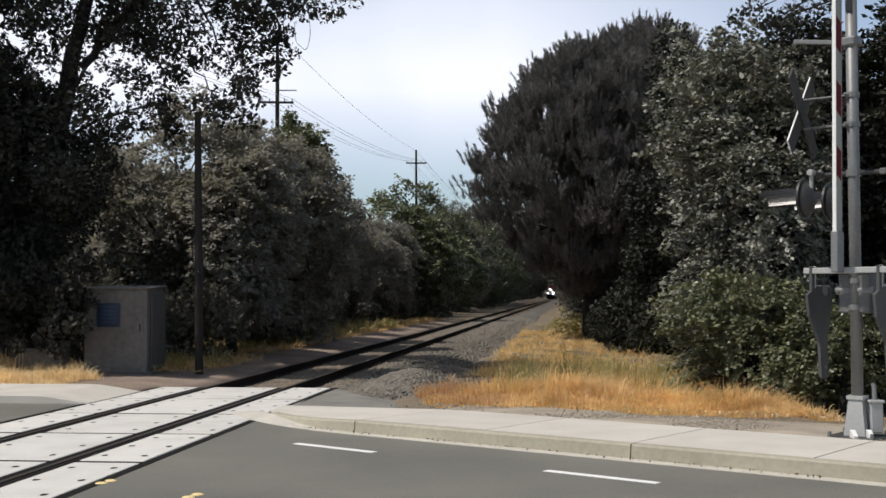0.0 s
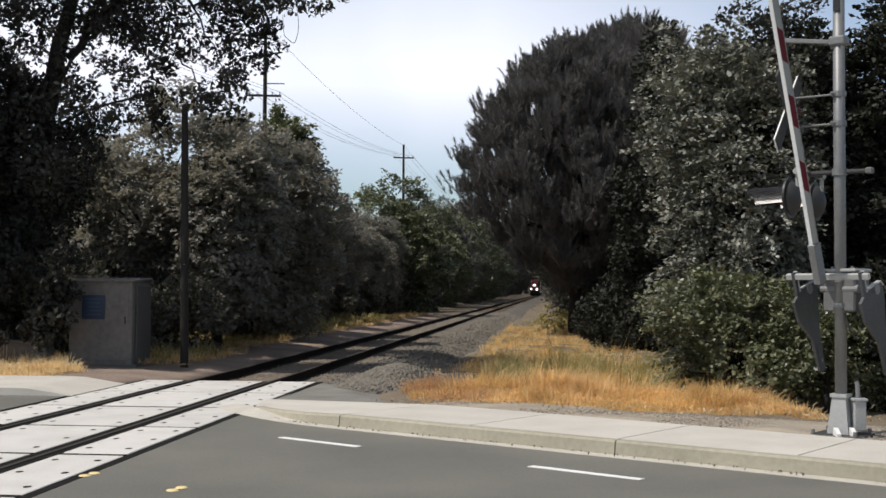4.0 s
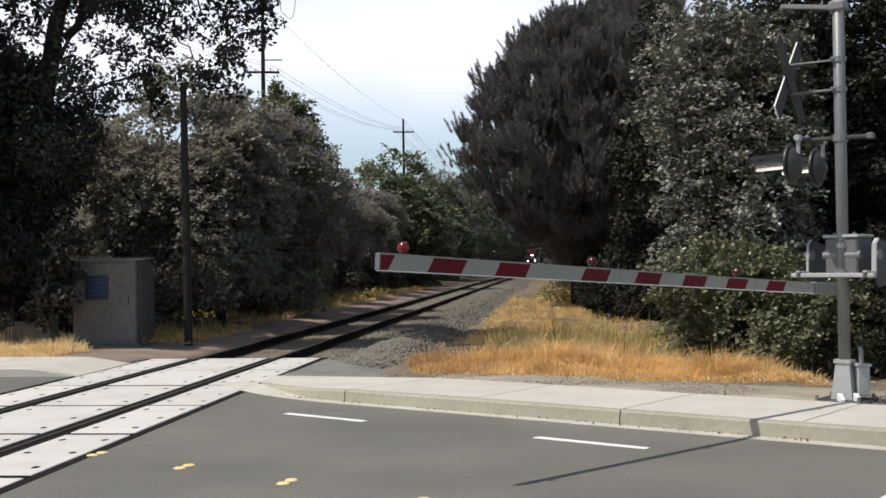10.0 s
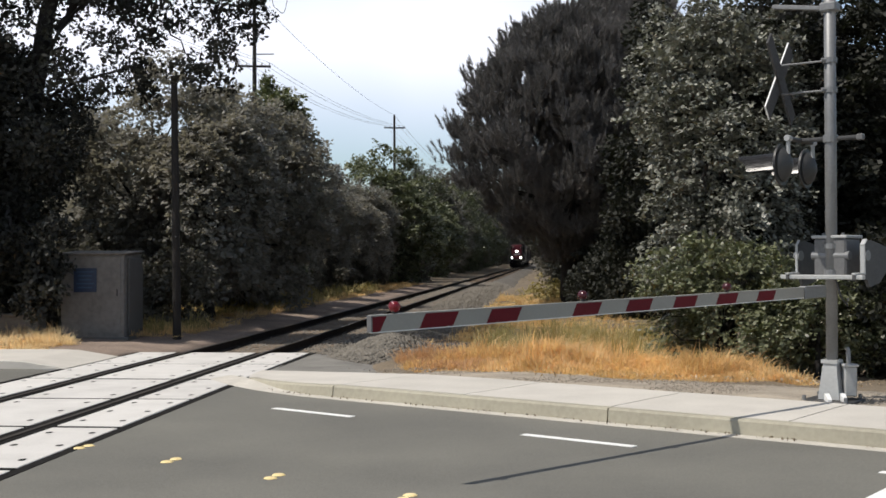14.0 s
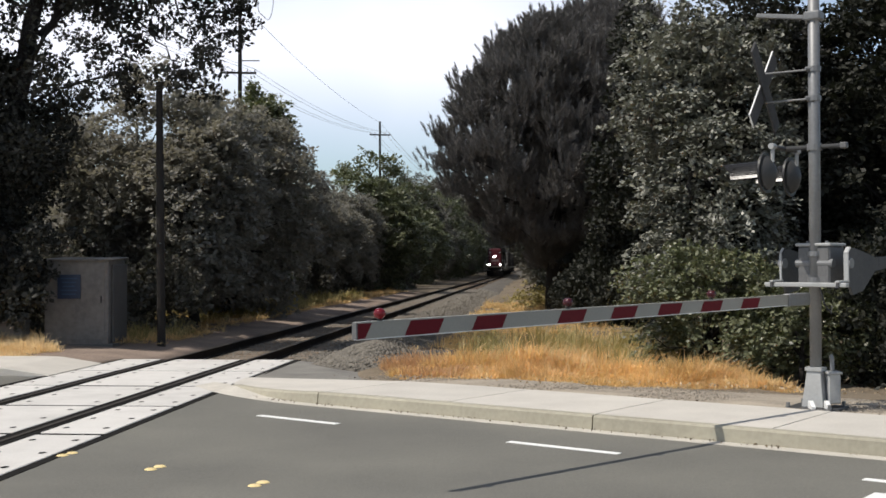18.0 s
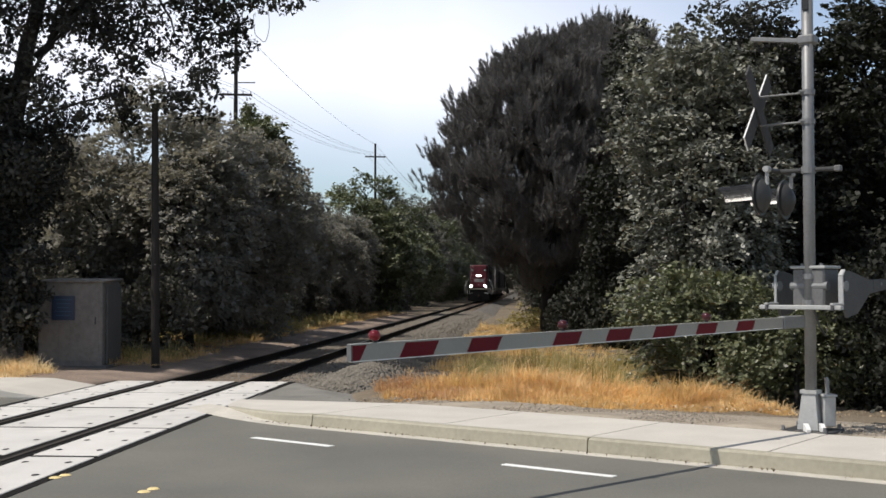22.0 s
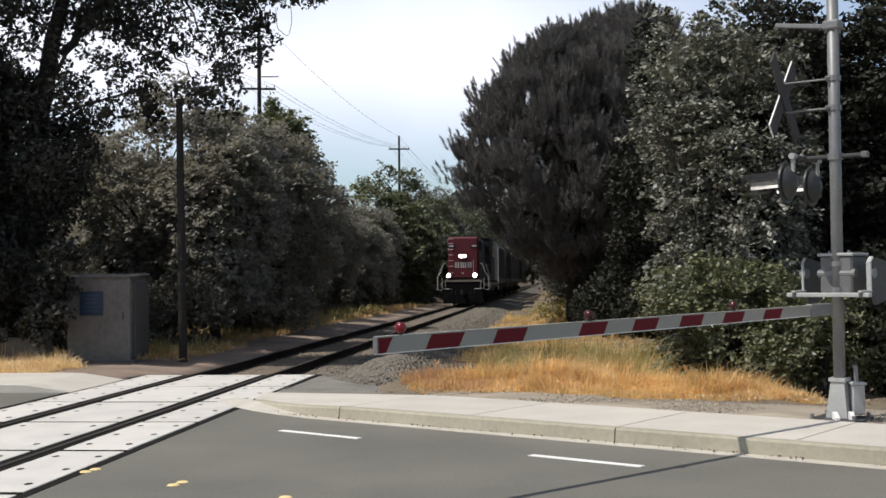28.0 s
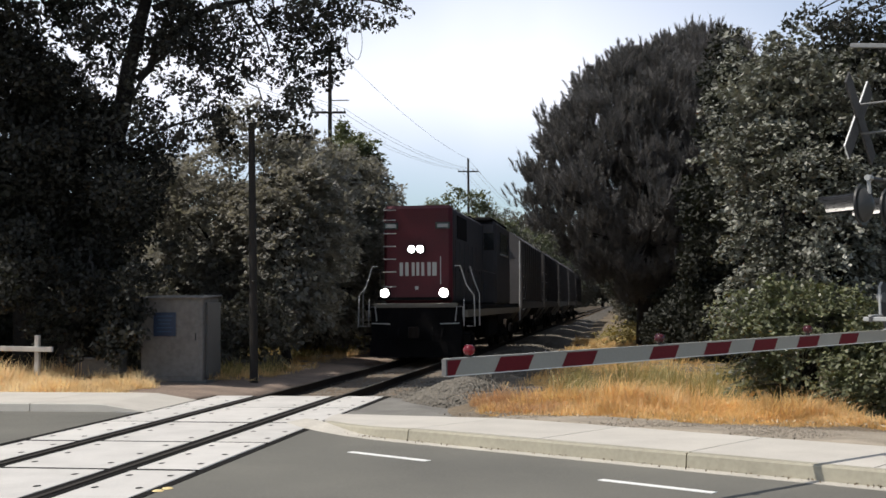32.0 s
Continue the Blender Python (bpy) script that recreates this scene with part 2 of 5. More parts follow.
# ---- mesh helpers ----
def finish(name, bm, material, parent=None, label="", smooth=False):
    me = bpy.data.meshes.new(name)
    bm.normal_update()
    bm.to_mesh(me)
    bm.free()
    me.materials.append(material)
    if smooth:
        me.shade_smooth()
    ob = new(name, me)
    if parent:
        ob.parent = parent
    if label:
        tagged(ob, label)
    return ob


def part(name, bm, material, parent, label="", smooth=False):
    return finish(name, bm, material, parent, label, smooth)


def thing(name, m, label, category, group=""):
    ob = new(name)
    ob.empty_display_size = 0.2
    ob.matrix_basis = m
    return tagged(ob, label, category, group)


def box(bm, size, m=None, bevel=0.0):
    sx, sy, sz = size
    geo_ = bmesh.ops.create_cube(bm, size=1.0)
    vs = geo_["verts"]
    bmesh.ops.scale(bm, vec=(sx, sy, sz), verts=vs)
    if bevel:
        es = {e for v_ in vs for e in v_.link_edges}
        out = bmesh.ops.bevel(bm, geom=list(es), offset=bevel, segments=1, affect="EDGES")
        vs = list({v_ for f_ in out["faces"] for v_ in f_.verts} | {v_ for v_ in vs if v_.is_valid})
    if m is not None:
        bmesh.ops.transform(bm, matrix=m, verts=vs)
    return vs


def B(size, at=(0, 0, 0), rot=(0, 0, 0), bevel=0.0):
    bm = bmesh.new()
    box(bm, size, pose(*at, *rot), bevel)
    return bm


def tube(bm, pts, radii, sides=8, cap=True):
    pts = [Vector(p) for p in pts]
    rings = []
    ref = Vector((0.31, 0.67, 0.21)).normalized()
    for i, p in enumerate(pts):
        d = (pts[min(i + 1, len(pts) - 1)] - pts[max(i - 1, 0)]).normalized()
        a = d.cross(ref).normalized()
        b = d.cross(a)
        r = radii[i] if hasattr(radii, "__len__") else radii
        rings.append([bm.verts.new(p + r * (math.cos(k * math.tau / sides) * a + math.sin(k * math.tau / sides) * b)) for k in range(sides)])
    for r0, r1 in zip(rings, rings[1:]):
        for k in range(sides):
            bm.faces.new((r0[k], r0[(k + 1) % sides], r1[(k + 1) % sides], r1[k]))
    if cap:
        bm.faces.new(rings[0][::-1])
        bm.faces.new(rings[-1])
    return bm


def TB(pts, radii, sides=10):
    bm = bmesh.new()
    return tube(bm, pts, radii, sides)


def curved(pts, wob=0.0, steps=4):
    """A smooth, slightly uneven line through the points."""
    ps = [Vector(p) for p in pts]
    ext = [2 * ps[0] - ps[1]] + ps + [2 * ps[-1] - ps[-2]]
    out = []
    for i in range(1, len(ext) - 2):
        a, b, c, d = ext[i - 1:i + 3]
        for k in range(steps):
            t = k / steps
            q = 0.5 * (2 * b + (c - a) * t + (2 * a - 5 * b + 4 * c - d) * t * t + (3 * b - a - 3 * c + d) * t ** 3)
            n = len(out)
            out.append(q + wob * Vector((math.sin(2.3 * n), math.sin(1.7 * n + 1), math.sin(2.9 * n + 2))))
    out.append(ps[-1])
    return out


def prism(outline, depth, axis="y"):
    """A plate: outline in (x, z), thickness along y, centred."""
    bm = bmesh.new()
    f0 = [bm.verts.new((x, -depth / 2, z)) for x, z in outline]
    f1 = [bm.verts.new((x, depth / 2, z)) for x, z in outline]
    bm.faces.new(f0)
    bm.faces.new(f1[::-1])
    k = len(outline)
    for i in range(k):
        bm.faces.new((f0[(i + 1) % k], f0[i], f1[i], f1[(i + 1) % k]))
    bmesh.ops.recalc_face_normals(bm, faces=bm.faces)
    return bm


def arrays(name, verts, faces, material, parent=None):
    """A mesh from numpy arrays; faces is an (n, k) array."""
    me = bpy.data.meshes.new(name)
    n, k = faces.shape
    me.vertices.add(len(verts))
    me.vertices.foreach_set("co", np.ascontiguousarray(verts, dtype=np.float32).ravel())
    me.loops.add(n * k)
    me.loops.foreach_set("vertex_index", faces.astype(np.int32).ravel())
    me.polygons.add(n)
    me.polygons.foreach_set("loop_start", np.arange(0, n * k, k, dtype=np.int32))
    me.update(calc_edges=True)
    me.materials.append(material)
    ob = new(name, me)
    if parent:
        ob.parent = parent
    return ob


# ---- plan: the track frame (s along, e to its right) and the road frame (a along, b towards the far side) ----
C0, TU, TN = Vector((-3.68, 22.25, 0)), Vector((0.1054, 0.9944, 0)), Vector((0.9944, -0.1054, 0))
K0, RW, RV = Vector((-1.12, 14.92, 0)), Vector((0.7794, -0.6270, 0)), Vector((0.6270, 0.7794, 0))
TRACK_YAW = -math.degrees(math.atan2(TU.x, TU.y))
ROAD_YAW = math.degrees(math.atan2(RW.y, RW.x))
Z = Vector((0, 0, 1))


def TR(s, e, z=0.0):
    return C0 + TU * float(s) + TN * float(e) + Z * float(z)


def RD(a, b, z=0.0):
    return K0 + RW * float(a) + RV * float(b) + Z * float(z)


def se(x, y):
    return (x - C0.x) * TU.x + (y - C0.y) * TU.y, (x - C0.x) * TN.x + (y - C0.y) * TN.y


def ab(x, y):
    return (x - K0.x) * RW.x + (y - K0.y) * RW.y, (x - K0.x) * RV.x + (y - K0.y) * RV.y


def a_on_track(b, e):
    """Where the line of that b meets the track's line of that e."""
    p0, p1 = RD(0, b), RD(1, b)
    e0, e1 = se(p0.x, p0.y)[1], se(p1.x, p1.y)[1]
    return (e - e0) / (e1 - e0)


def smooth(x):
    x = np.clip(x, 0, 1)
    return x * x * (3 - 2 * x)


def ground_z(x, y):
    a, b = ab(x, y)
    s, e = se(x, y)
    wave = 0.06 * np.sin(x * 0.9 + 1.3) * np.sin(y * 0.7) + 0.04 * np.sin(x * 2.3 + y * 1.7)
    z = 0.02 + wave * smooth((b - 3) / 4) - 0.28 * smooth((b - 4.2) / 5) * smooth((e + 1) / 2) - 0.12 * smooth((b - 4.2) / 6)
    z = z - 0.45 * (1 - smooth((np.abs(e) - 2.2) / 1.2)) * smooth((b - 2) / 1.0)
    bank = (e < -1.5) & (s > -1.3) & (e > -16)
    z = np.where(bank, -0.20 + 0.25 * smooth((-e - 5.0) / 1.0), z)
    z = np.where((b < 2.1) & ~bank, -0.30, z)
    z = np.where(b < -9.9, 0.0, z)
    return np.where((np.abs(e) < 2.6) & (b < 4.5), -0.5, z)


# ---- ground, road, pavement ----
def axis_steps(fine0, fine1, step, far):
    core = list(np.arange(fine0, fine1, step))
    out, d = [], step
    x = fine1
    while x < far[1]:
        out.append(x)
        d *= 1.25
        x += d
    out.append(far[1])
    low, d, x = [], step, fine0
    while x > far[0]:
        d *= 1.25
        x -= d
        low.append(max(x, far[0]))
    return np.array(low[::-1] + core + out)


def build_ground():
    xs, ys = axis_steps(-26, 26, 0.4, (-2500, 2500)), axis_steps(8, 62, 0.4, (-800, 3000))
    X, Y = np.meshgrid(xs, ys)
    Zs = ground_z(X, Y)
    v = np.stack([X, Y, Zs], -1).reshape(-1, 3)
    nx, ny = len(xs), len(ys)
    i = (np.arange(ny - 1)[:, None] * nx + np.arange(nx - 1)[None]).ravel()
    g = arrays("ground", v, np.stack([i, i + 1, i + nx + 1, i + nx], -1), SOIL)
    g.data.shade_smooth()
    tagged(g, "dry brown soil with litter beside the railway", "ground", kind="structure")


def sheet(name, pts, material, thick=0.06, label="", category="", kind="structure"):
    bm = bmesh.new()
    top = [bm.verts.new(p) for p in pts]
    low = [bm.verts.new(Vector(p) - thick * Z) for p in pts]
    bm.faces.new(top)
    bm.faces.new(low[::-1])
    for i in range(len(pts)):
        j = (i + 1) % len(pts)
        bm.faces.new((top[j], top[i], low[i], low[j]))
    bmesh.ops.recalc_face_normals(bm, faces=bm.faces)
    ob = finish(name, bm, material)
    return tagged(ob, label, category, kind=kind)


def kerb_b(a):
    return 0.13 * a * a if a < 0 else 0.0


def walk_z(a):
    return 0.15 * min(1.0, max(0.0, (a + 3.8) / 4.0))


def gutter_z(a):
    """Height of the gutter at the kerb's foot, which rises to the pavement near the track."""
    return max(0.004, walk_z(a) - 0.15 * float(smooth((a + 2.3) / 2.3)))


def strip(rows, thick=0.12):
    """A closed slab over a grid of points rows[i][j]."""
    bm = bmesh.new()
    top = [[bm.verts.new(p) for p in r] for r in rows]
    low = [[bm.verts.new(Vector(p) - thick * Z) for p in r] for r in rows]
    n, k = len(rows), len(rows[0])
    for i in range(n - 1):
        for j in range(k - 1):
            bm.faces.new((top[i][j], top[i + 1][j], top[i + 1][j + 1], top[i][j + 1]))
            bm.faces.new((low[i][j], low[i][j + 1], low[i + 1][j + 1], low[i + 1][j]))
    for i in range(n - 1):
        bm.faces.new((top[i][0], low[i][0], low[i + 1][0], top[i + 1][0]))
        bm.faces.new((top[i][-1], top[i + 1][-1], low[i + 1][-1], low[i][-1]))
    for j in range(k - 1):
        bm.faces.new((top[0][j], top[0][j + 1], low[0][j + 1], low[0][j]))
        bm.faces.new((top[-1][j], low[-1][j], low[-1][j + 1], top[-1][j + 1]))
    bmesh.ops.recalc_face_normals(bm, faces=bm.faces)
    return bm


PANEL_E = 1.60


def build_road():
    # asphalt on both sides of the crossing panels
    near = -9.6
    right = [RD(a_on_track(near, PANEL_E + 0.06), near, -0.004), RD(400, near, -0.004), RD(400, -0.0, -0.004), RD(0, 0, -0.004)]
    for a in (-0.5, -1.0, -1.5, -2.0):
        right.append(RD(a, 0.09 * a * a, -0.004))
    right.append(RD(a_on_track(0.55, PANEL_E + 0.06), 0.55, -0.004))
    road = sheet("road", right, ASPHALT, 0.2, "grey asphalt road with faded surface", "road")
    left = [RD(-400, near, -0.004), RD(a_on_track(near, -PANEL_E - 0.06), near, -0.004), RD(a_on_track(0.0, -PANEL_E - 0.06), 0.0, -0.004), RD(-400, 0, -0.004)]
    sheet("road", left, ASPHALT, 0.2, "grey asphalt road beyond the crossing", "road")
    # pavement on the near side, under the observer
    bm = strip([[RD(a, near - 0.02, 0.15), RD(a, near - 2.0, 0.15)] for a in (a_on_track(near, 2), 200)], 0.3)
    tagged(finish("pavement", bm, CONCRETE), "pale concrete pavement on the near kerb", "pavement", kind="structure")
    # far pavement: slabs between joints
    pv = tagged(new("pavement"), "pale concrete pavement slabs along the road", "pavement", kind="structure")
    kb = tagged(new("kerb"), "weathered concrete kerb with narrow gutter", "kerb", kind="structure")
    joints = [0.0 + 1.95 * i for i in range(0, 16)]
    cols = [None] + joints
    bs = np.linspace(0, 1, 5)
    for i in range(len(cols) - 1):
        rows = []
        for q in np.linspace(0, 1, 7 if i == 0 else 3):
            row = []
            for bb in bs:
                a1 = cols[i + 1] - 0.009
                if cols[i] is None:
                    b_abs = 0.5 + bb * 1.33
                    a0 = a_on_track(b_abs, PANEL_E + 0.03)
                else:
                    a0 = cols[i] + 0.009
                a = a0 + (a1 - a0) * q
                b0 = kerb_b(max(a, -2.2)) + 0.155
                if cols[i] is None and a < -2.2:
                    b0 = kerb_b(-2.2) + 0.155 - 0.25 * (-2.2 - a)
                row.append(RD(a, b0 + bb * (1.83 - b0), walk_z(a)))
            rows.append(row)
        part("slab", strip(rows, 0.12), CONCRETE, pv)
    # kerb stones and gutter lip
    for a0, a1 in [(-2.2, 0.0), (0.0, 3.94), (3.94, 7.88), (7.88, 11.82), (11.82, 15.76), (15.76, 30.0)]:
        prof = []
        for a in np.linspace(a0 + 0.008, a1 - 0.008, 8 if a0 < 0 else 2):
            z = walk_z(a)
            k = kerb_b(a)
            prof.append([RD(a, k + 0.148, z), RD(a, k + 0.03, z), RD(a, k + 0.012, z - min(0.02, (z - gutter_z(a)) * 0.3)), RD(a, k, gutter_z(a))])
        part("kerb_stone", strip(prof, 0.12), KERB, kb)
    lip = []
    for a in np.linspace(-3.0, 30, 67):
        rb = 0.09 * a * a if a < 0 else 0
        kbk = max(kerb_b(max(a, -2.2)), rb + 0.02) if a < 0 else 0.0
        lip.append([RD(a, kbk + (0.16 if a < -2.0 else -0.002), gutter_z(a) - 0.002), RD(a, rb - 0.19, 0.001)])
    part("gutter", strip(lip, 0.1), GUTTER, kb)
    sheet("concrete_apron", [RD(a_on_track(0.3, PANEL_E + 0.07), 0.3, 0.0), RD(-2.6, 0.45, 0.002), RD(-1.6, 0.16, 0.003), RD(-1.6, 1.8, -0.004), RD(a_on_track(1.8, PANEL_E + 0.07), 1.8, -0.004)],
          CONCRETE, 0.2, "pale concrete apron filling beside the crossing", "pavement")
    # pavement and kerb beyond the track, square to the rails and then bending away along the road
    pl = tagged(new("pavement"), "pale level concrete pavement past the track", "pavement", kind="structure")
    line, p, hd = [], TR(-3.45, -PANEL_E - 0.03), math.atan2(-TN.y, -TN.x)
    for i in range(121):
        line.append((p.copy(), hd))
        if i * 0.25 > 6.0:
            hd += max(-0.05, min(0.05, math.atan2(-RW.y, -RW.x) - hd))
        p = p + 0.25 * Vector((math.cos(hd), math.sin(hd), 0))

    def left_pt(i, off, z):
        q, h = line[i]
        return q + off * Vector((math.sin(h), -math.cos(h), 0)) + Z * z

    def left_h(i):
        return 0.125 * min(1.0, i * 0.25 / 0.8) + 0.006

    for i in range(0, 120, 8):
        rows = []
        for k in range(i, i + 9):
            row = [left_pt(k, o, left_h(k)) for o in (0.16, 0.8, 1.5, 2.35)]
            rows.append(row)
        shift = 0.005 * (rows[1][0] - rows[0][0]).normalized()
        rows[0] = [q + shift for q in rows[0]]
        rows[-1] = [q - shift for q in rows[-1]]
        part("slab", strip(rows, 0.2), CONCRETE, pl)
    for i in range(0, 120, 8):
        rows = []
        for k in range(i, i + 9):
            z = left_h(k)
            d = 0.008 if k == i else -0.008 if k == i + 8 else 0.0
            sh = d * Vector((math.cos(line[k][1]), math.sin(line[k][1]), 0))
            rows.append([left_pt(k, 0.155, z) + sh, left_pt(k, 0.03, z) + sh, left_pt(k, 0.012, z - 0.015 * min(1, z / 0.1)) + sh, left_pt(k, 0.0, 0.0) + sh])
        part("kerb_stone", strip(rows, 0.12), CONCRETE, kb)
    # painted lines
    for i, a in enumerate((0.22, 3.70, 7.15, 10.6, 14.1)):
        bm = strip([[RD(a, -1.17, 0.001), RD(a, -1.27, 0.001)], [RD(a + 1.24, -1.19, 0.001), RD(a + 1.24, -1.29, 0.001)]], 0.01)
        tagged(finish("lane_dash", bm, WHITE), "short white painted lane dash on asphalt", "road marking", "white lane dashes")
    bm = strip([[RD(7.40, -1.75, 0.001), RD(7.40, -4.0, 0.001)], [RD(8.0, -1.75, 0.001), RD(8.0, -4.0, 0.001)]], 0.01)
    tagged(finish("stop_line", bm, WHITE), "broad white stop line painted across the lane", "road marking")


build_ground()
build_road()


# ---- track ----
def rail_profile():
    return [(-0.036, 0.0), (-0.036, -0.03), (-0.010, -0.045), (-0.009, -0.15), (-0.070, -0.165), (-0.070, -0.178),
            (0.070, -0.178), (0.070, -0.165), (0.009, -0.15), (0.010, -0.045), (0.036, -0.03), (0.036, 0.0)]


def build_track():
    for side in (-1, 1):
        rail = tagged(new("rail"), "rusty steel rail with a worn grey head", "rail", "the two rails", kind="structure")
        prof = rail_profile()
        bm = bmesh.new()
        rings = [[bm.verts.new(TR(s, side * 0.752 + x, z)) for x, z in prof] for s in (-60, 0, 30, 120, 560)]
        for r0, r1 in zip(rings, rings[1:]):
            for k in range(len(prof)):
                bm.faces.new((r0[k], r0[(k + 1) % len(prof)], r1[(k + 1) % len(prof)], r1[k]))
        bmesh.ops.recalc_face_normals(bm, faces=bm.faces)
        part("rail_web", bm, STEEL, rail)
        bm = strip([[TR(s, side * 0.752 - 0.030, 0.002), TR(s, side * 0.752 + 0.030, 0.002)] for s in (-60, 0, 560)], 0.004)
        part("rail_head", bm, HEAD, rail, "worn grey running surface")
    # crossing: rubber flangeways and concrete panels
    crossing = tagged(new("grade_crossing"), "level crossing of pale concrete panels with dark rubber flangeways", "level crossing", kind="structure")
    for side in (-1, 1):
        lo, hi = side * 0.752 - 0.150, side * 0.752 + 0.150
        bm = strip([[TR(s, lo, -0.03), TR(s, hi, -0.03)] for s in (-40, 0.0)], 0.2)
        part("flangeway", bm, RUBBER, crossing)
        bm = strip([[TR(s, side * PANEL_E, -0.008), TR(s, side * (PANEL_E + 0.13), 0.001)] for s in (-40, 0.0)], 0.2)
        part("edge_seal", bm, RUBBER, crossing)
    part("bedding", strip([[TR(s, -PANEL_E + 0.01, -0.006), TR(s, PANEL_E - 0.01, -0.006)] for s in (-40, -0.02)], 0.1), RUBBER, crossing)
    pocket = bmesh.new()
    bmesh.ops.create_circle(pocket, cap_ends=True, radius=0.036, segments=8)
    bmesh.ops.scale(pocket, vec=(1.0, 1.5, 1.0), verts=pocket.verts)
    pocket_me = bpy.data.meshes.new("lifting_pocket")
    pocket.to_mesh(pocket_me)
    pocket_me.materials.append(RUBBER)
    rnd = random.Random(5)
    for i in range(14):
        s1 = -2.45 * i - 0.06
        s0 = s1 - 2.33
        for lo, hi in ((-0.604, 0.604), (0.900, PANEL_E), (-PANEL_E, -0.900)):
            dz = rnd.uniform(-0.004, 0.003)
            bm = strip([[TR(s0, lo, dz), TR(s0, hi, dz)], [TR(s1, lo, dz), TR(s1, hi, dz)]], 0.15)
            bmesh.ops.bevel(bm, geom=bm.edges[:], offset=0.008, segments=1, affect="EDGES")
            pn = part("panel", bm, PANEL, crossing)
            inset = 0.16 if hi - lo > 1 else 0.13
            for e in (lo + inset, hi - inset):
                for q in (0.16, 0.5, 0.84):
                    pk = new("lifting_pocket", pocket_me)
                    pk.parent = pn
                    pk.matrix_basis = Matrix.LocRotScale(TR(s0 + q * 2.33, e, dz + 0.0025), Euler((0, 0, radians(TRACK_YAW))), None)
    # ballast bed
    rows = []
    prof = [(-2.3, -0.62), (-1.75, -0.40), (-1.4, -0.215), (-0.9, -0.205), (0, -0.215), (0.9, -0.205), (1.8, -0.20), (2.3, -0.24), (3.0, -0.42), (3.8, -0.60)]
    ss = list(np.arange(0.05, 40, 0.5)) + list(np.arange(40, 560, 6.0))
    for s in ss:
        bulge = 0.06 * math.sin(s * 0.7) + 0.05 * math.sin(s * 1.9)
        rows.append([TR(s, e + bulge * (abs(e) > 1.5), z + 0.02 * math.sin(3 * s + 5 * e)) for e, z in prof])
    bm = strip(rows, 0.3)
    bed = tagged(finish("ballast_bed", bm, BALLAST, smooth=True), "grey crushed stone ballast under the track", "ballast", kind="structure")
    # loose stones
    rng = np.random.default_rng(3)
    n = 30000
    s = rng.uniform(0, 1, n) ** 1.6 * 75 + 0.1
    e = rng.uniform(-1.5, 3.7, n)
    zs = np.interp(e, [p[0] for p in prof], [p[1] for p in prof]) + 0.01
    size = rng.uniform(0.022, 0.055, n) * (1 + 0.012 * s)
    base = np.array([(1, 0, 0), (-1, 0, 0), (0, 1, 0), (0, -1, 0), (0, 0, 1), (0, 0, -1)], float)
    jit = rng.uniform(0.6, 1.25, (n, 6, 3)) * base[None] + rng.normal(0, 0.15, (n, 6, 3))
    ang = rng.uniform(0, 6.28, n)
    ca, sa = np.cos(ang)[:, None], np.sin(ang)[:, None]
    jx, jy = jit[..., 0] * ca - jit[..., 1] * sa, jit[..., 0] * sa + jit[..., 1] * ca
    ctr = np.array(C0)[None] + s[:, None] * np.array(TU)[None] + e[:, None] * np.array(TN)[None] + zs[:, None] * np.array([[0, 0, 1]])
    v = ctr[:, None] + np.stack([jx, jy, jit[..., 2] * 0.8], -1) * size[:, None, None]
    tri = np.array([(0, 2, 4), (2, 1, 4), (1, 3, 4), (3, 0, 4), (2, 0, 5), (1, 2, 5), (3, 1, 5), (0, 3, 5)])
    f = (np.arange(n)[:, None, None] * 6 + tri[None]).reshape(-1, 3)
    st = arrays("ballast_stones", v.reshape(-1, 3), f, STONE)
    tagged(st, "loose angular grey ballast stones beside the rails", "stones", kind="stuff")
    # heap of dumped ballast between the apron and the grass
    def heap_z(s_, e_):
        return -0.12 + 0.40 * np.exp(-((s_ - 0.4) / 1.9) ** 2 - ((e_ - 3.0) / 0.75) ** 2) + 0.02 * np.sin(5 * s_ + 3 * e_)

    rows = []
    for s_ in np.arange(-2.6, 4.2, 0.25):
        rows.append([TR(s_, e_, heap_z(s_, e_)) for e_ in np.arange(1.95, 4.5, 0.2)])
    tagged(finish("ballast_heap", strip(rows, 0.35), BALLAST, smooth=True), "low heap of grey-brown crushed stone beside the track", "ballast", kind="structure")
    n = 9000
    hs, he = rng.normal(0.4, 1.5, n), rng.normal(3.0, 0.6, n)
    keep = (hs > -2.3) & (hs < 4.0) & (he > 2.0) & (he < 4.3)
    hs, he = hs[keep], he[keep]
    n = len(hs)
    jit = rng.uniform(0.6, 1.25, (n, 6, 3)) * base[None] + rng.normal(0, 0.15, (n, 6, 3))
    ctr = np.array(C0)[None] + hs[:, None] * np.array(TU)[None] + he[:, None] * np.array(TN)[None] + (heap_z(hs, he) + 0.01)[:, None] * np.array([[0, 0, 1]])
    v = ctr[:, None] + jit * rng.uniform(0.020, 0.054, n)[:, None, None] * np.array([1.2, 0.9, 0.7])
    f = (np.arange(n)[:, None, None] * 6 + tri[None]).reshape(-1, 3)
    tagged(arrays("heap_stones", v.reshape(-1, 3), f, STONE), "angular grey-brown stones on the ballast heap", "stones", kind="stuff")
    # ties
    bed_ties = tagged(new("railway_ties"), "weathered brown timber railway ties", "ties", kind="structure")
    bm = B((2.6, 0.22, 0.16), bevel=0.012)
    me = bpy.data.meshes.new("tie")
    bm.to_mesh(me)
    bm.free()
    me.materials.append(TIE)
    for i in range(110):
        t_ = new("tie", me)
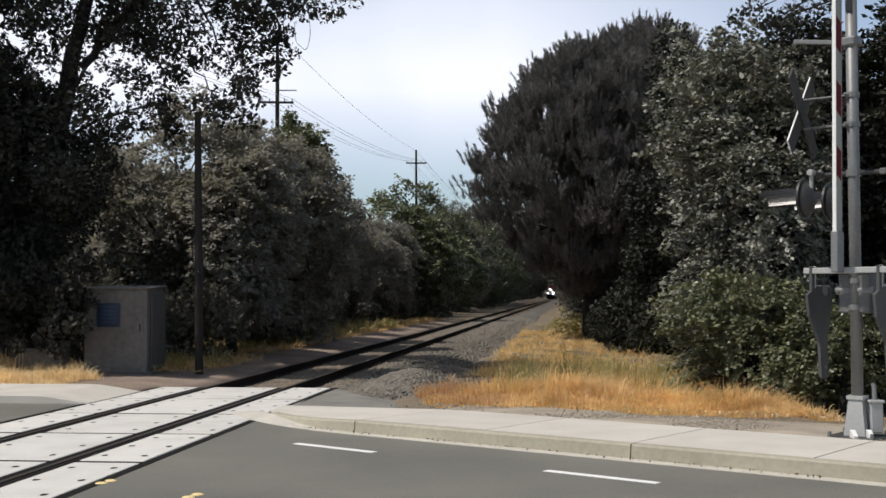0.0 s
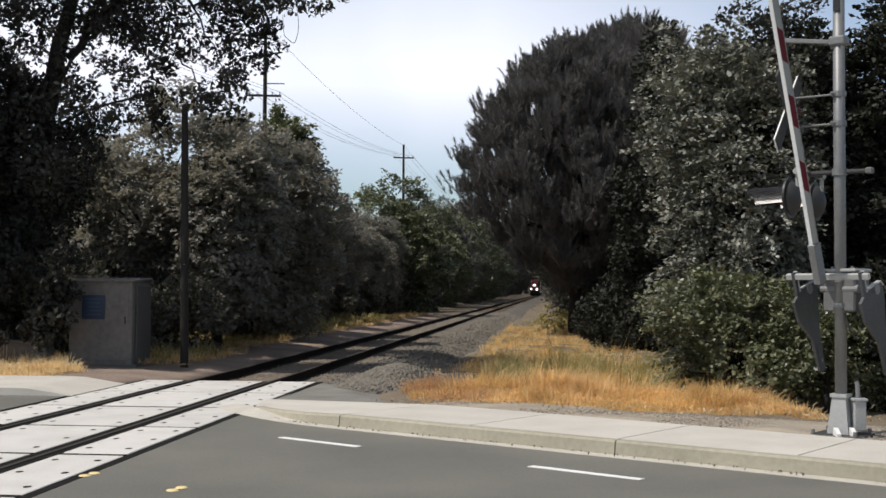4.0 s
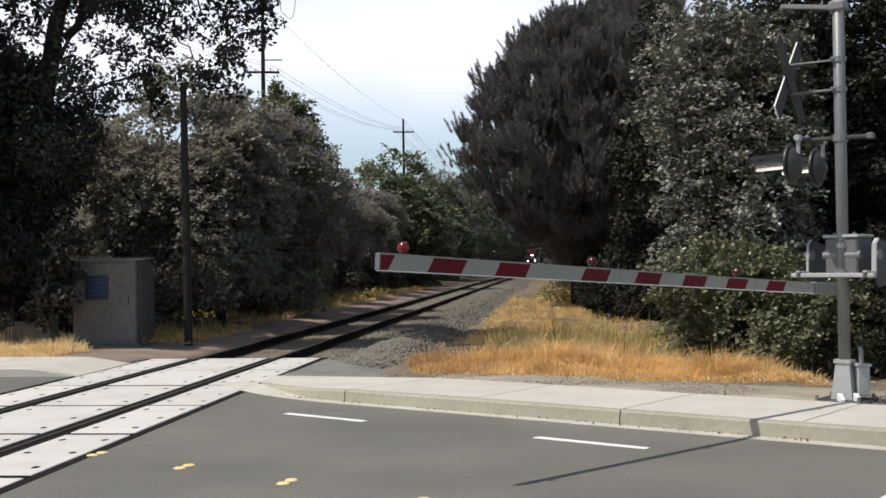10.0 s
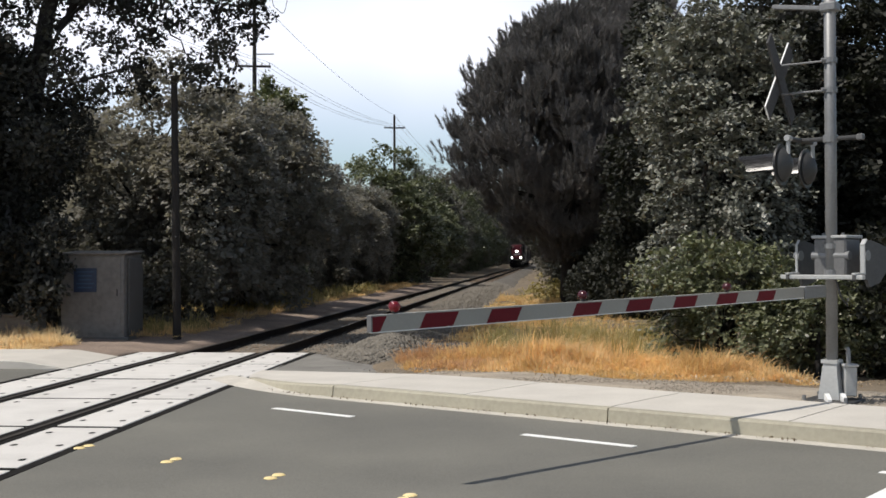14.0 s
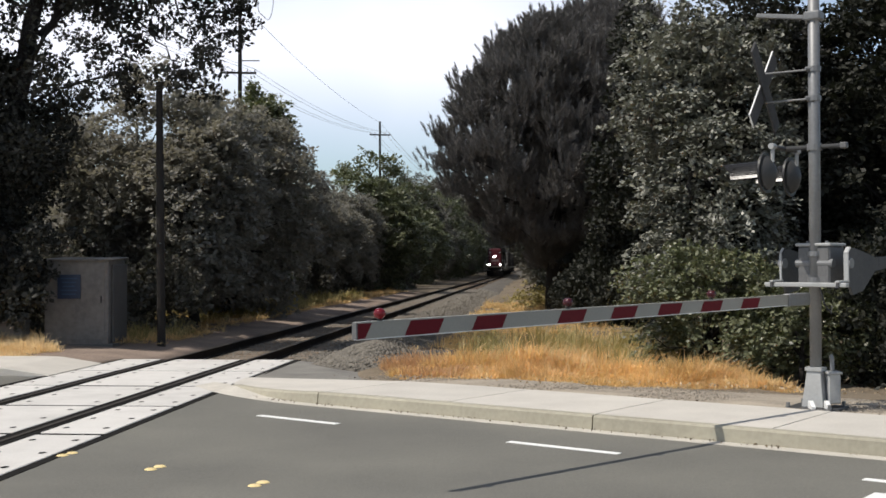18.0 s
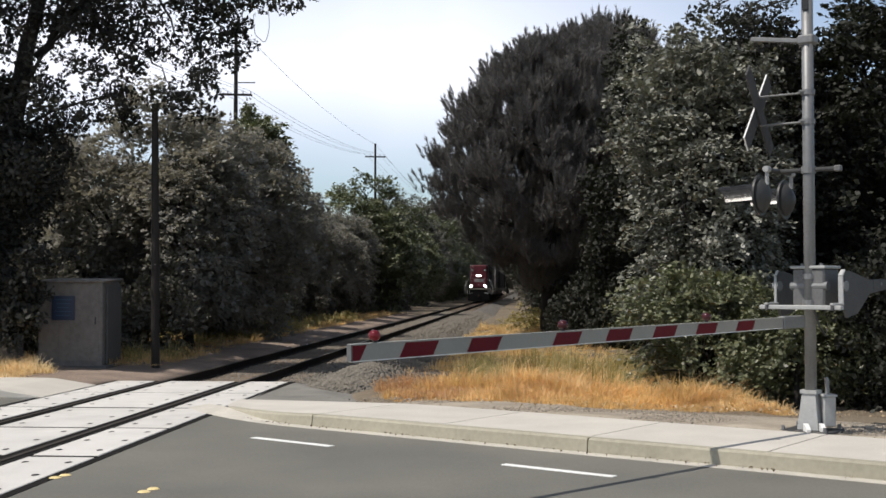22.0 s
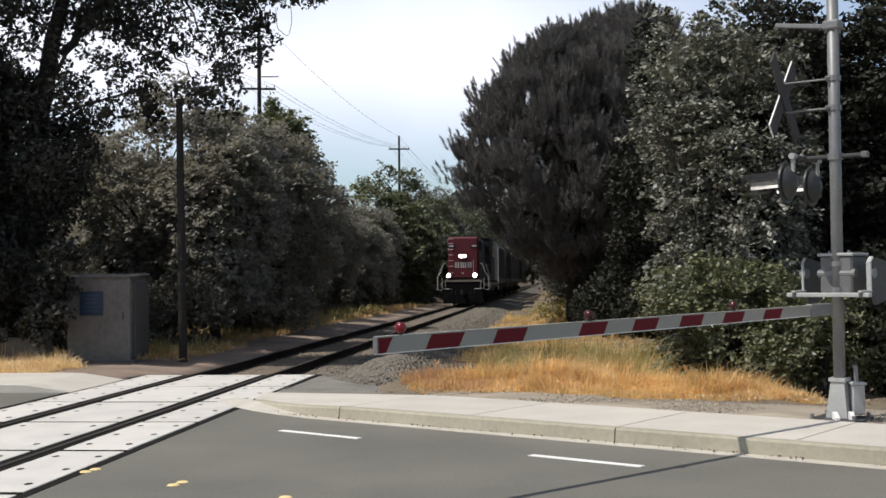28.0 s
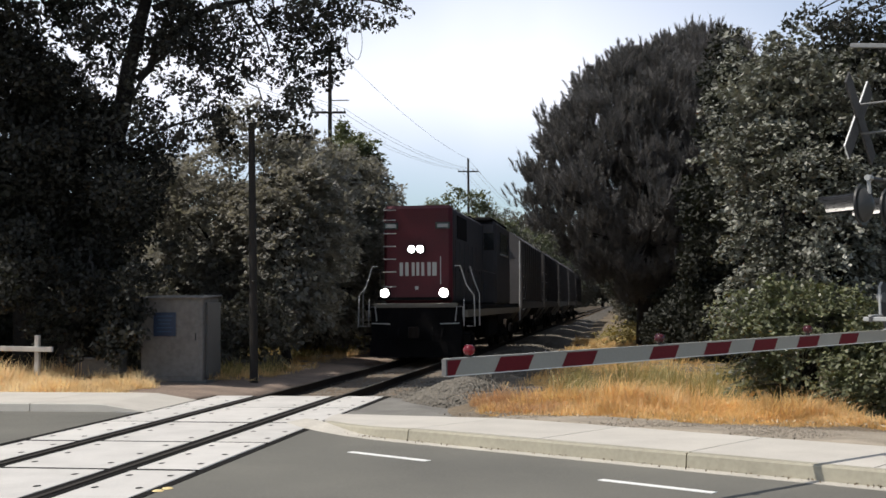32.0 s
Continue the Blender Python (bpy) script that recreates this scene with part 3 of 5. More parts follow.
        t_.parent = bed_ties
        p = TR(0.25 + i * 0.52, rnd.uniform(-0.05, 0.05) + 0.03, -0.258)
        t_.matrix_basis = pose(*p, 0, 0, TRACK_YAW + rnd.uniform(-1.5, 1.5))
    bm = bmesh.new()
    for i in range(110, 700):
        box(bm, (2.6, 0.22, 0.16), pose(*TR(0.25 + i * 0.52, 0.03, -0.258), 0, 0, TRACK_YAW))
    ft = part("far_ties", bm, TIE, bed_ties)
    ft["kind"] = "stuff"
    # asphalt apron behind the pavement and the strip of fine gravel
    sheet("asphalt_apron", [RD(a_on_track(1.84, 1.68), 1.84, 0.002), RD(-0.62, 1.84, 0.05), RD(-0.75, 3.1, 0.0), RD(-2.2, 4.3, -0.10), TR(-0.1, 2.3, -0.08), TR(-0.1, 1.68, -0.01)],
          PATCH, 0.4, "dark asphalt apron between pavement and track", "asphalt")
    rows = []
    for s in [-1.12, -0.6, 0.0] + list(np.arange(0.1, 60, 0.6)):
        w = 0.05 * math.sin(s * 1.3) + 0.03 * math.sin(s * 3.1)
        e0, z0 = (-1.69, 0.003) if s < 0.05 else (-1.33 + w, -0.15)
        rows.append([TR(s, e0, z0), TR(s, e0 - 0.35, z0 * 0.55), TR(s, -2.7 + w, 0.0 + 0.3 * w), TR(s, -3.8, 0.03), TR(s, -5.0 + w, 0.06), TR(s, -6.3, 0.03)])
    tagged(finish("dirt_shoulder", strip(rows, 0.35), SHOULDER, smooth=True), "pale trodden dirt shoulder beside the track", "dirt", kind="structure")
    rows = []
    for a in np.linspace(-0.6, 22, 60):
        rows.append([RD(a, 1.84, walk_z(a) - 0.03), RD(a, 2.6, 0.09 + 0.02 * math.sin(a * 3)), RD(a, 3.6 + 0.25 * math.sin(a * 1.7), 0.05), RD(a, 4.8, 0.0)])
    tagged(finish("gravel_strip", strip(rows, 0.3), GRAVEL, smooth=True), "narrow strip of fine dusty gravel behind the pavement", "gravel", kind="structure")
    # pebbles on the strip
    n = 8000
    a, b = rng.uniform(-1.2, 9, n), rng.uniform(1.9, 4.3, n)
    zs = np.interp(b, [1.84, 2.6, 3.6, 4.8], [0.10, 0.09, 0.05, 0.0]) + 0.004
    size = rng.uniform(0.004, 0.017, n)
    jit = rng.uniform(0.6, 1.25, (n, 6, 3)) * base[None] + rng.normal(0, 0.15, (n, 6, 3))
    ctr = np.array(K0)[None] + a[:, None] * np.array(RW)[None] + b[:, None] * np.array(RV)[None] + zs[:, None] * np.array([[0, 0, 1]])
    v = ctr[:, None] + jit * size[:, None, None] * np.array([1, 1, 0.7])
    f = (np.arange(n)[:, None, None] * 6 + tri[None]).reshape(-1, 3)
    tagged(arrays("gravel_pebbles", v.reshape(-1, 3), f, PEBBLE), "small loose pebbles behind the pavement", "stones", kind="stuff")


build_track()


# ---- crossing signal with its gate ----
SIG = (4.70, 13.50, 0.06)
GATE_YAW = -138.0
PIVOT = (0, 0, 1.69)


def build_signal():
    sig = thing("crossing_signal", pose(*SIG), "galvanised crossing signal mast with gate, flashers and crossbuck on gravel", "crossing signal")
    part("mast", TB([(0, 0, 0.3), (0, 0, 5.6)], 0.066, 16), GALV, sig, smooth=True)
    part("mast_cap", TB([(0, 0, 5.6), (0, 0, 5.63), (0, 0, 5.68)], [0.075, 0.075, 0.03], 14), GALV, sig)
    # tapered casting at the foot
    bm = bmesh.new()
    for z0, z1, w0, w1 in ((0.05, 0.46, 0.245, 0.155), (0.46, 0.50, 0.19, 0.19)):
        vs = box(bm, (1, 1, 1))
        for v_ in vs:
            wv = w0 if v_.co.z < 0 else w1
            v_.co = Vector((v_.co.x * wv, v_.co.y * wv, z0 if v_.co.z < 0 else z1))
    base = part("base_casting", bm, PAINTGREY, sig, "tapered white-grey cast base")
    base.rotation_euler.z = radians(ROAD_YAW)
    pl = part("base_plate", B((0.58, 0.58, 0.05), (0, 0, 0.02), (0, 0, ROAD_YAW), 0.008), BOWL, sig)
    part("concrete_footing", B((0.8, 0.8, 0.5), (0, 0, -0.26), (0, 0, ROAD_YAW), 0.02), KERB, sig)
    for x, y in ((-1, -1), (1, -1), (1, 1), (-1, 1)):
        part("bolt", TB([tuple(pose(0, 0, 0, 0, 0, ROAD_YAW) @ Vector((x * 0.24, y * 0.24, 0.04))), tuple(pose(0, 0, 0, 0, 0, ROAD_YAW) @ Vector((x * 0.24, y * 0.24, 0.10)))], 0.022, 6), GALV, sig)
    for x in (-0.12, 0.06):
        part("rib", prism([(0, 0.04), (0.12, 0.04), (0.12, 0.07), (0.03, 0.13), (0, 0.13)], 0.05), BLADEWHITE, sig).matrix_basis = pose(x, -0.15, 0, 0, 0, -90)
    jb = part("junction_box", B((0.14, 0.16, 0.34), (0.17, -0.06, 0.26), (0, 0, 0), 0.012), PAINTGREY, sig, "small painted junction box")
    part("box_lid", B((0.17, 0.19, 0.03), (0.17, -0.06, 0.44), (0, 0, 0), 0.006), PAINTGREY, jb)
    part("conduit", TB([(0.17, -0.06, 0.45), (0.17, -0.05, 0.60), (0.16, -0.04, 0.64)], 0.025, 8), GALV, jb)
    # gate mechanism behind the mast
    g = pose(0, 0, 0, 0, 0, GATE_YAW)
    mech = part("gate_mechanism", B((0.34, 0.40, 0.46), (-0.13, 0.0, 1.66), (0, 0, 0), 0.02), CASE, sig, "boxy grey gate motor housing")
    mech.matrix_basis = g
    part("mechanism_lid", B((0.38, 0.44, 0.035), (-0.13, 0.0, 1.905), (0, 0, 0), 0.008), PAINTGREY, mech)
    for dy in (-0.12, 0.0, 0.12):
        part("lid_bolt", TB([(-0.05, dy, 1.92), (-0.05, dy, 1.95)], 0.02, 6), GALV, mech)
    for z in (1.50, 1.80):
        part("mast_clamp", TB([(0, 0, z - 0.03), (0, 0, z + 0.03)], 0.085, 14), GALV, sig)
    part("hub", TB([(0, -0.23, PIVOT[2]), (0, 0.23, PIVOT[2])], 0.05, 12), GALV, mech)
    part("hanging_cable", TB([(0.02, -0.09, 1.42), (0.06, -0.13, 1.22), (0.14, -0.12, 1.12), (0.17, -0.06, 1.2)], 0.012, 6), BLACK, sig)
    # crossbuck on two brackets, facing along the road
    rm = pose(0, 0, 0, 0, 0, ROAD_YAW)
    cb = Vector((-0.60, 0, 3.76))
    # second blade is dark right through, with shade put into its colour
    for ang in (45, -45):
        bm = B((0.018, 1.22, 0.20), (0, 0, 0), (0, 0, 0), 0.002)
        bl = part("crossbuck_blade", bm, BLADEWHITE if ang > 0 else ALU, sig, "crossbuck blade, one white, one darkened as shaded")
        bl.matrix_basis = rm @ Matrix.Translation(cb + Vector((-0.012 if ang > 0 else 0.012, 0, 0))) @ pose(0, 0, 0, 0, 0, 4) @ pose(0, 0, 0, ang)
        part("blade_back", B((0.006, 1.215, 0.195), (0.0125, 0, 0)), ALU, bl, "dull aluminium back of the blade")
    for dz in (0.17, -0.17):
        bm = TB([tuple(rm @ Vector((-0.58, 0, cb.z + dz))), tuple(rm @ Vector((0.0, 0, cb.z + dz)))], 0.012, 6)
        br = part("bracket", bm, GALV, sig)
        part("clamp", TB([(0, 0, cb.z + dz - 0.03), (0, 0, cb.z + dz + 0.03)], 0.080, 12), GALV, br)
        part("clamp_bolt", TB([(-0.11, -0.03, cb.z + dz), (-0.05, -0.03, cb.z + dz)], 0.025, 6), GALV, br)
    # pair of flashing lights on a carrier, held off the mast by a tube
    fz, ox = 3.03, -0.35
    part("cross_arm", TB([tuple(rm @ Vector((ox - 0.03, 0, fz))), tuple(rm @ Vector((0.34, 0, fz)))], 0.026, 8), BOWL, sig)
    part("arm_cap", B((0.08, 0.08, 0.07), tuple(rm @ Vector((0.34, 0, fz))), (0, 0, ROAD_YAW), 0.01), CASE, sig)
    part("arm_clamp", TB([(0, 0, fz - 0.04), (0, 0, fz + 0.04)], 0.084, 12), GALV, sig)
    part("lamp_carrier", TB([tuple(rm @ Vector((ox, -0.42, fz))), tuple(rm @ Vector((ox, 0.42, fz)))], 0.026, 8), BOWL, sig)
    for sy in (-1, 1):
        c = Vector((ox - 0.08, sy * 0.38, fz - 0.30))

        def at(x, y=0.0, z=0.0):
            return tuple(rm @ (c + Vector((x, y, z))))

        fl = part("flasher_housing", TB([at(0.014), at(0.035), at(0.075), at(0.11), at(0.12)], [0.200, 0.188, 0.14, 0.07, 0.03], 20), BOWL, sig, "grey bowl-shaped flasher housing", smooth=True)
        part("background_disc", TB([at(-0.012), at(0.012)], 0.235, 28), BLACK, fl, "black background disc")
        part("lens", TB([at(-0.013), at(-0.05)], [0.15, 0.13], 16), REDLAMPDIM, fl, "red glass lens")
        part("hanger", TB([at(0.08, 0, 0.12), at(0.08, 0, 0.26), tuple(rm @ Vector((ox, sy * 0.38, fz)))], 0.022, 8), PAINTGREY, fl)
        part("hanger_cap", TB([tuple(rm @ Vector((ox, sy * 0.38 - 0.05, fz))), tuple(rm @ Vector((ox, sy * 0.38 + 0.05, fz)))], 0.036, 10), PAINTGREY, fl)
        bm = bmesh.new()
        rr, L_ = 0.125, 0.50
        ring0, ring1 = [], []
        for k in range(15):
            an = math.radians(-35 + 250 * k / 14)
            p = Vector((0, math.cos(an) * rr, math.sin(an) * rr))
            ring0.append(bm.verts.new(rm @ (c + p + Vector((-0.012, 0, 0.02)))))
            ring1.append(bm.verts.new(rm @ (c + p * 0.95 + Vector((-0.012 - L_ * (0.75 + 0.25 * max(0.0, math.sin(an))), 0, 0.0)))))
        for k in range(14):
            bm.faces.new((ring0[k], ring0[k + 1], ring1[k + 1], ring1[k]))
        bmesh.ops.solidify(bm, geom=bm.faces[:], thickness=0.008)
        part("hood", bm, HOOD, fl, "half-round dark sun hood", smooth=True)
    # upper bracket with flat arm
    part("upper_bracket", B((0.62, 0.07, 0.05), tuple(rm @ Vector((-0.36, -0.02, 4.58))), (0, 9, ROAD_YAW), 0.006), GALV, sig)
    part("upper_clamp", B((0.20, 0.17, 0.11), (0, 0, 4.54), (0, 0, ROAD_YAW), 0.02), GALV, sig)
    part("number_plate", B((0.012, 0.075, 0.14), tuple(rm @ Vector((0.0, -0.07, 4.95))), (0, 0, ROAD_YAW + 90), 0.002), BLACK, sig, "small dark plate")
    # gate: yoke, arm and lamps, all carried by the arm
    arm_z = -0.40
    L0, L1 = 0.25, 6.85

    def hgt(x):
        return 0.108 + 0.015 * (x - L0) / (L1 - L0)

    def board(x0, x1, th, slant, end=None):
        k0, k1 = hgt(x0) / 2, hgt(x1) / 2
        se_ = slant if end is None else end
        return prism([(x0 - slant * k0, arm_z - k0), (x1 - se_ * k1, arm_z - k1), (x1 + se_ * k1, arm_z + k1), (x0 + slant * k0, arm_z + k0)], th)

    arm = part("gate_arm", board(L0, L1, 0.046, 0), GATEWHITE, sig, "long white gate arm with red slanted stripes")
    for x0, x1 in ((6.74, 6.85), (5.98, 6.34), (5.24, 5.60), (4.18, 4.53), (3.42, 3.78), (2.69, 3.05), (1.97, 2.32), (1.25, 1.58)):
        bm = board(x0, min(x1, L1 - 0.003), 0.050, -0.6, None if x1 < L1 else 0.0)
        part("red_stripe", bm, GATERED, arm, "red reflective stripe")
    part("tip_cap", B((0.012, 0.052, 0.126), (L1 + 0.006, 0, arm_z)), CASE, arm)
    part("top_edge", strip([[Vector((x, -0.027, arm_z + hgt(x) / 2 + 0.006)), Vector((x, 0.027, arm_z + hgt(x) / 2 + 0.006))] for x in (L0, L1)], 0.012), GATEWHITE, arm)
    # whiter than the arm: the light on its underside is put into colour
    part("bottom_edge", strip([[Vector((x, -0.022, arm_z - hgt(x) / 2 + 0.004)), Vector((x, 0.022, arm_z - hgt(x) / 2 + 0.004))] for x in (L0, L1)], 0.012), BLADEWHITE, arm, "lower edge whitened as if lit")
    for i, x in enumerate((6.61, 4.39, 2.12)):
        zt = arm_z + hgt(x) / 2
        lp = part("gate_lamp", TB([(x, -0.048, zt + 0.06), (x, -0.04, zt + 0.06), (x, -0.02, zt + 0.06), (x, 0.02, zt + 0.06), (x, 0.04, zt + 0.06), (x, 0.048, zt + 0.06)], [0.012, 0.028, 0.042, 0.042, 0.028, 0.012], 18), REDLAMP if i == 0 else REDLAMPDIM, arm, "round red gate lamp", smooth=True)
        part("lamp_foot", TB([(x, 0, zt), (x, 0, zt + 0.03)], 0.02, 8), BLACK, lp)
    part("yoke_bar", B((0.07, 1.02, 0.050), (0.22, 0, -0.24), (0, 0, 0), 0.008), PAINTGREY, arm, "painted yoke cross bar")
    part("arm_socket", B((0.46, 0.09, 0.14), (0.42, 0, arm_z), (0, 0, 0), 0.01), GALV, arm)
    for sy in (-1, 1):
        # shaded plates and sunlit edges are told apart by colour
        pts = [(0.27, -0.27), (0.27, -0.215), (0.04, -0.215), (0.04, 0.11), (-0.01, 0.17), (-0.12, 0.17), (-0.35, 0.12), (-0.60, 0.06), (-1.0, 0.06), (-1.0, -0.06), (-0.60, -0.10), (-0.30, -0.32), (-0.06, -0.36), (-0.01, -0.27)]
        pt = prism(pts, 0.035)
        bmesh.ops.translate(pt, vec=(0, sy * 0.41, 0), verts=pt.verts)
        sp = part("side_plate", pt, LEVER, arm, "curved counterweight lever, darkened as shaded")
        part("lever_edge", B((0.022, 0.045 + 0.015 * sy, 0.33), (0.053, sy * 0.41, -0.05), (0, 0, 0), 0.006), PAINTGREY, sp, "front edge, lightened as sunlit")
        part("lever_edge", B((0.10, 0.045 + 0.015 * sy, 0.022), (0.028, sy * 0.41, 0.148), (0, 45, 0), 0.008), PAINTGREY, sp, "top edge, lightened as sunlit")
        part("lever_foot", B((0.25, 0.05, 0.024), (0.15, sy * 0.41, -0.202), (0, 0, 0), 0.006), PAINTGREY, sp, "flat foot, lightened as sunlit")
        part("counterweight", B((0.34, 0.045, 0.11), (-0.85, sy * 0.41, 0.01), (0, 0, 0), 0.008), LEVER, sp, "stacked steel counterweight")
        part("counterweight_bolt", TB([(-0.88, sy * 0.38, 0.01), (-0.88, sy * 0.44, 0.01)], 0.02, 6), GALV, sp)
        part("pivot_boss", TB([(0, sy * 0.38, 0), (0, sy * 0.45, 0)], 0.06, 12), GALV, sp)
    return arm


gate_arm = build_signal()


# ---- hut, poles, fence, markers ----
def build_trackside():
    hut = thing("signal_hut", pose(-7.14, 26.2, 0.0, 0, 0, -2), "grey steel railway equipment hut with blue notice", "equipment hut")
    part("wall_box", B((1.385, 1.3, 1.85), (0.0175, 0.3, 0.96), (0, 0, 0), 0.015), HUTGREY, hut)
    part("side_panel", B((0.05, 1.10, 1.70), (0.735, 0.42, 0.93), (0, 0, 0), 0.015), HUTTRIM, hut, "darker side cabinet")
    part("roof", B((1.50, 1.5, 0.05), (0.03, 0.32, 1.90), (2, 0, 0), 0.02), HUTGREY, hut, "flat steel roof with lip")
    part("plinth", B((1.50, 1.34, 0.16), (0.065, 0.3, -0.02), (0, 0, 0), 0.01), HUTTRIM, hut)
    dr = part("door", B((0.86, 0.012, 1.66), (0.20, -0.355, 0.98), (0, 0, 0), 0.004), HUTGREY, hut)
    part("handle", TB([(0.56, -0.375, 0.95), (0.56, -0.375, 1.10)], 0.014, 6), BLACK, dr)
    sg = part("notice", B((0.50, 0.012, 0.52), (-0.13, -0.388, 1.30), (0, 0, 0), 0.002), SIGNBLUE, hut, "blue notice with pale lines of text")
    for k in range(5):
        part("text_bar", B((0.36 - 0.05 * (k % 3), 0.004, 0.026), (-0.13, -0.397, 1.48 - 0.085 * k)), SIGNTEXT, sg)
    low = thing("low_cabinet", pose(-8.75, 25.9, 0.0, 0, 0, -2), "low grey steel cabinet half hidden behind dry grass", "cabinet")
    part("box", B((1.05, 0.5, 0.52), (0, 0, 0.27), (0, 0, 0), 0.015), HUTGREY, low)
    part("lid", B((1.11, 0.56, 0.05), (0, 0, 0.55), (0, 0, 0), 0.01), HUTGREY, low)
    pole = thing("timber_pole", pose(-5.46, 26.6, -0.15), "old dark timber pole beside the track", "pole")
    part("shaft", TB([(0, 0, 0), (-0.03, 0, 3), (-0.06, 0, 6.0)], [0.095, 0.088, 0.072], 12), POLEWOOD, pole)
    part("step_bolt", TB([(0.0, -0.1, 2.4), (0.0, -0.2, 2.4)], 0.012, 6), GALV, pole)
    # rail fence
    fn = thing("rail_fence", pose(-9.80, 25.0, 0.02, 0, 0, -8), "low grey timber rail fence with square posts in dry grass", "fence")
    for i in range(4):
        ps = part("post", B((0.10, 0.10, 1.15), (-i * 2.4, 0, 0.5), (0, 0, 0), 0.01), FENCEWOOD, fn)
    for i in range(3):
        part("fence_rail", B((2.7, 0.05, 0.11), (-i * 2.4 - 0.95, -0.08, 0.80), (0, 1, 0), 0.008), FENCEWOOD, fn)
    # raised yellow road markers in pairs
    rnd = random.Random(2)
    for a in (-3.1, -1.8, -0.4, 0.88, 2.12, 3.38, 4.74, 6.0, 7.3):
        for b in (-4.36, -4.22):
            bm = bmesh.new()
            bmesh.ops.create_cone(bm, cap_ends=True, segments=14, radius1=0.056, radius2=0.042, depth=0.010)
            p = RD(a + (0.03 if b < -4.3 else -0.02), b, 0.004)
            x_, e_ = se(p.x, p.y)
            if abs(e_) < 1.64:
                continue
            ob = finish("road_marker", bm, YELLOW)
            ob.matrix_basis = pose(*p)
            tagged(ob, "round worn yellow raised road marker", "road marker", "yellow road markers")


build_trackside()


def build_utility():
    tops = []
    for (x, y, zc, tall, wide) in ((-12.6, 90.0, 16.4, 22.2, 2.5), (-3.35, 150.0, 18.4, 20.4, 2.6), (8.0, 255.0, 18.0, 20.0, 2.6), (-24.0, 30.0, 16.4, 19.0, 2.5)):
        up = thing("utility_pole", pose(x, y, -0.3), "tall timber utility pole with wooden cross arms", "utility pole", "utility poles along the line")
        part("shaft", TB([(0, 0, 0), (0, 0, tall)], [0.22, 0.13], 10), POLEWOOD, up)
        part("cross_arm", B((wide, 0.12, 0.16), (0, -0.15, zc + 0.3), (0, 0, 6)), POLEWOOD, up)
        if y < 120:
            part("cross_arm", B((1.5, 0.10, 0.08), (0.72, 0.0, zc + 1.25), (0, 0, 0)), GALV, up)
        for k in (-1.0, -0.5, 0.5, 1.0):
            part("insulator", TB([(k * wide * 0.46, -0.15, zc + 0.38), (k * wide * 0.46, -0.15, zc + 0.58)], [0.05, 0.03], 8), GALV, up)
        tops.append((x, y, zc, tall, wide))
    loop = [(-11.3, 90.0, 22.6), (-11.2, 90.0, 21.2), (-10.9, 90.0, 20.8), (-10.4, 90.0, 20.5), (-10.1, 90.0, 21.6), (-10.2, 90.0, 23.0), (-10.4, 90.0, 24.4)]
    tagged(finish("jumper_cable", TB(curved(loop), 0.025, 5), WIRE), "loose dark cable looping beside the utility pole", "cable")
    order = [tops[3], tops[0], tops[1], tops[2]]
    for p, q in zip(order, order[1:]):
        for k in (-1.0, -0.5, 0.5, 1.0, 0):
            za, zb = (p[2] + 0.3, q[2] + 0.3) if k else (p[3] - 0.4, q[3] - 0.4)
            pts = []
            for i in range(13):
                f = i / 12
                pts.append((p[0] + (q[0] - p[0]) * f + k * 1.15, p[1] + (q[1] - p[1]) * f, za + (zb - za) * f - 4 * f * (1 - f) * 0.9))
            ob = finish("power_line", TB(pts, 0.014, 4), WIRE)
            tagged(ob, "thin dark overhead power line against the sky", "power line", "overhead power lines")


build_utility()


# ---- trees and plants ----
def leaf_cloud(rng, centres, radii, counts, size, flat=0.8):
    """Leaf blades (small folded kites) in clumps round the centres."""
    idx = np.repeat(np.arange(len(centres)), counts)
    n = len(idx)
    d = rng.normal(0, 1, (n, 3))
    d /= np.linalg.norm(d, axis=1)[:, None]
    r = rng.uniform(0.25, 1.0, n) ** 0.6
    p = np.asarray(centres)[idx] + d * (r * np.asarray(radii)[idx])[:, None] * np.array([1, 1, flat])
    ax = rng.normal(0, 1, (n, 3)) + d * 0.8
    ax /= np.linalg.norm(ax, axis=1)[:, None]
    up = rng.normal(0, 1, (n, 3)) + np.array([0, 0, 0.9])
    side = np.cross(ax, up)
    side /= np.linalg.norm(side, axis=1)[:, None] + 1e-6
    nrm = np.cross(side, ax)
    L = (size * rng.uniform(0.6, 1.35, n))[:, None]
    W = L * rng.uniform(0.25, 0.36, n)[:, None]
    v = np.stack([p - ax * L * 0.5, p + side * W - nrm * W * 0.3, p + ax * L * 0.5, p - side * W - nrm * W * 0.3], 1)
    return v.reshape(-1, 3), np.arange(n * 4).reshape(-1, 4)


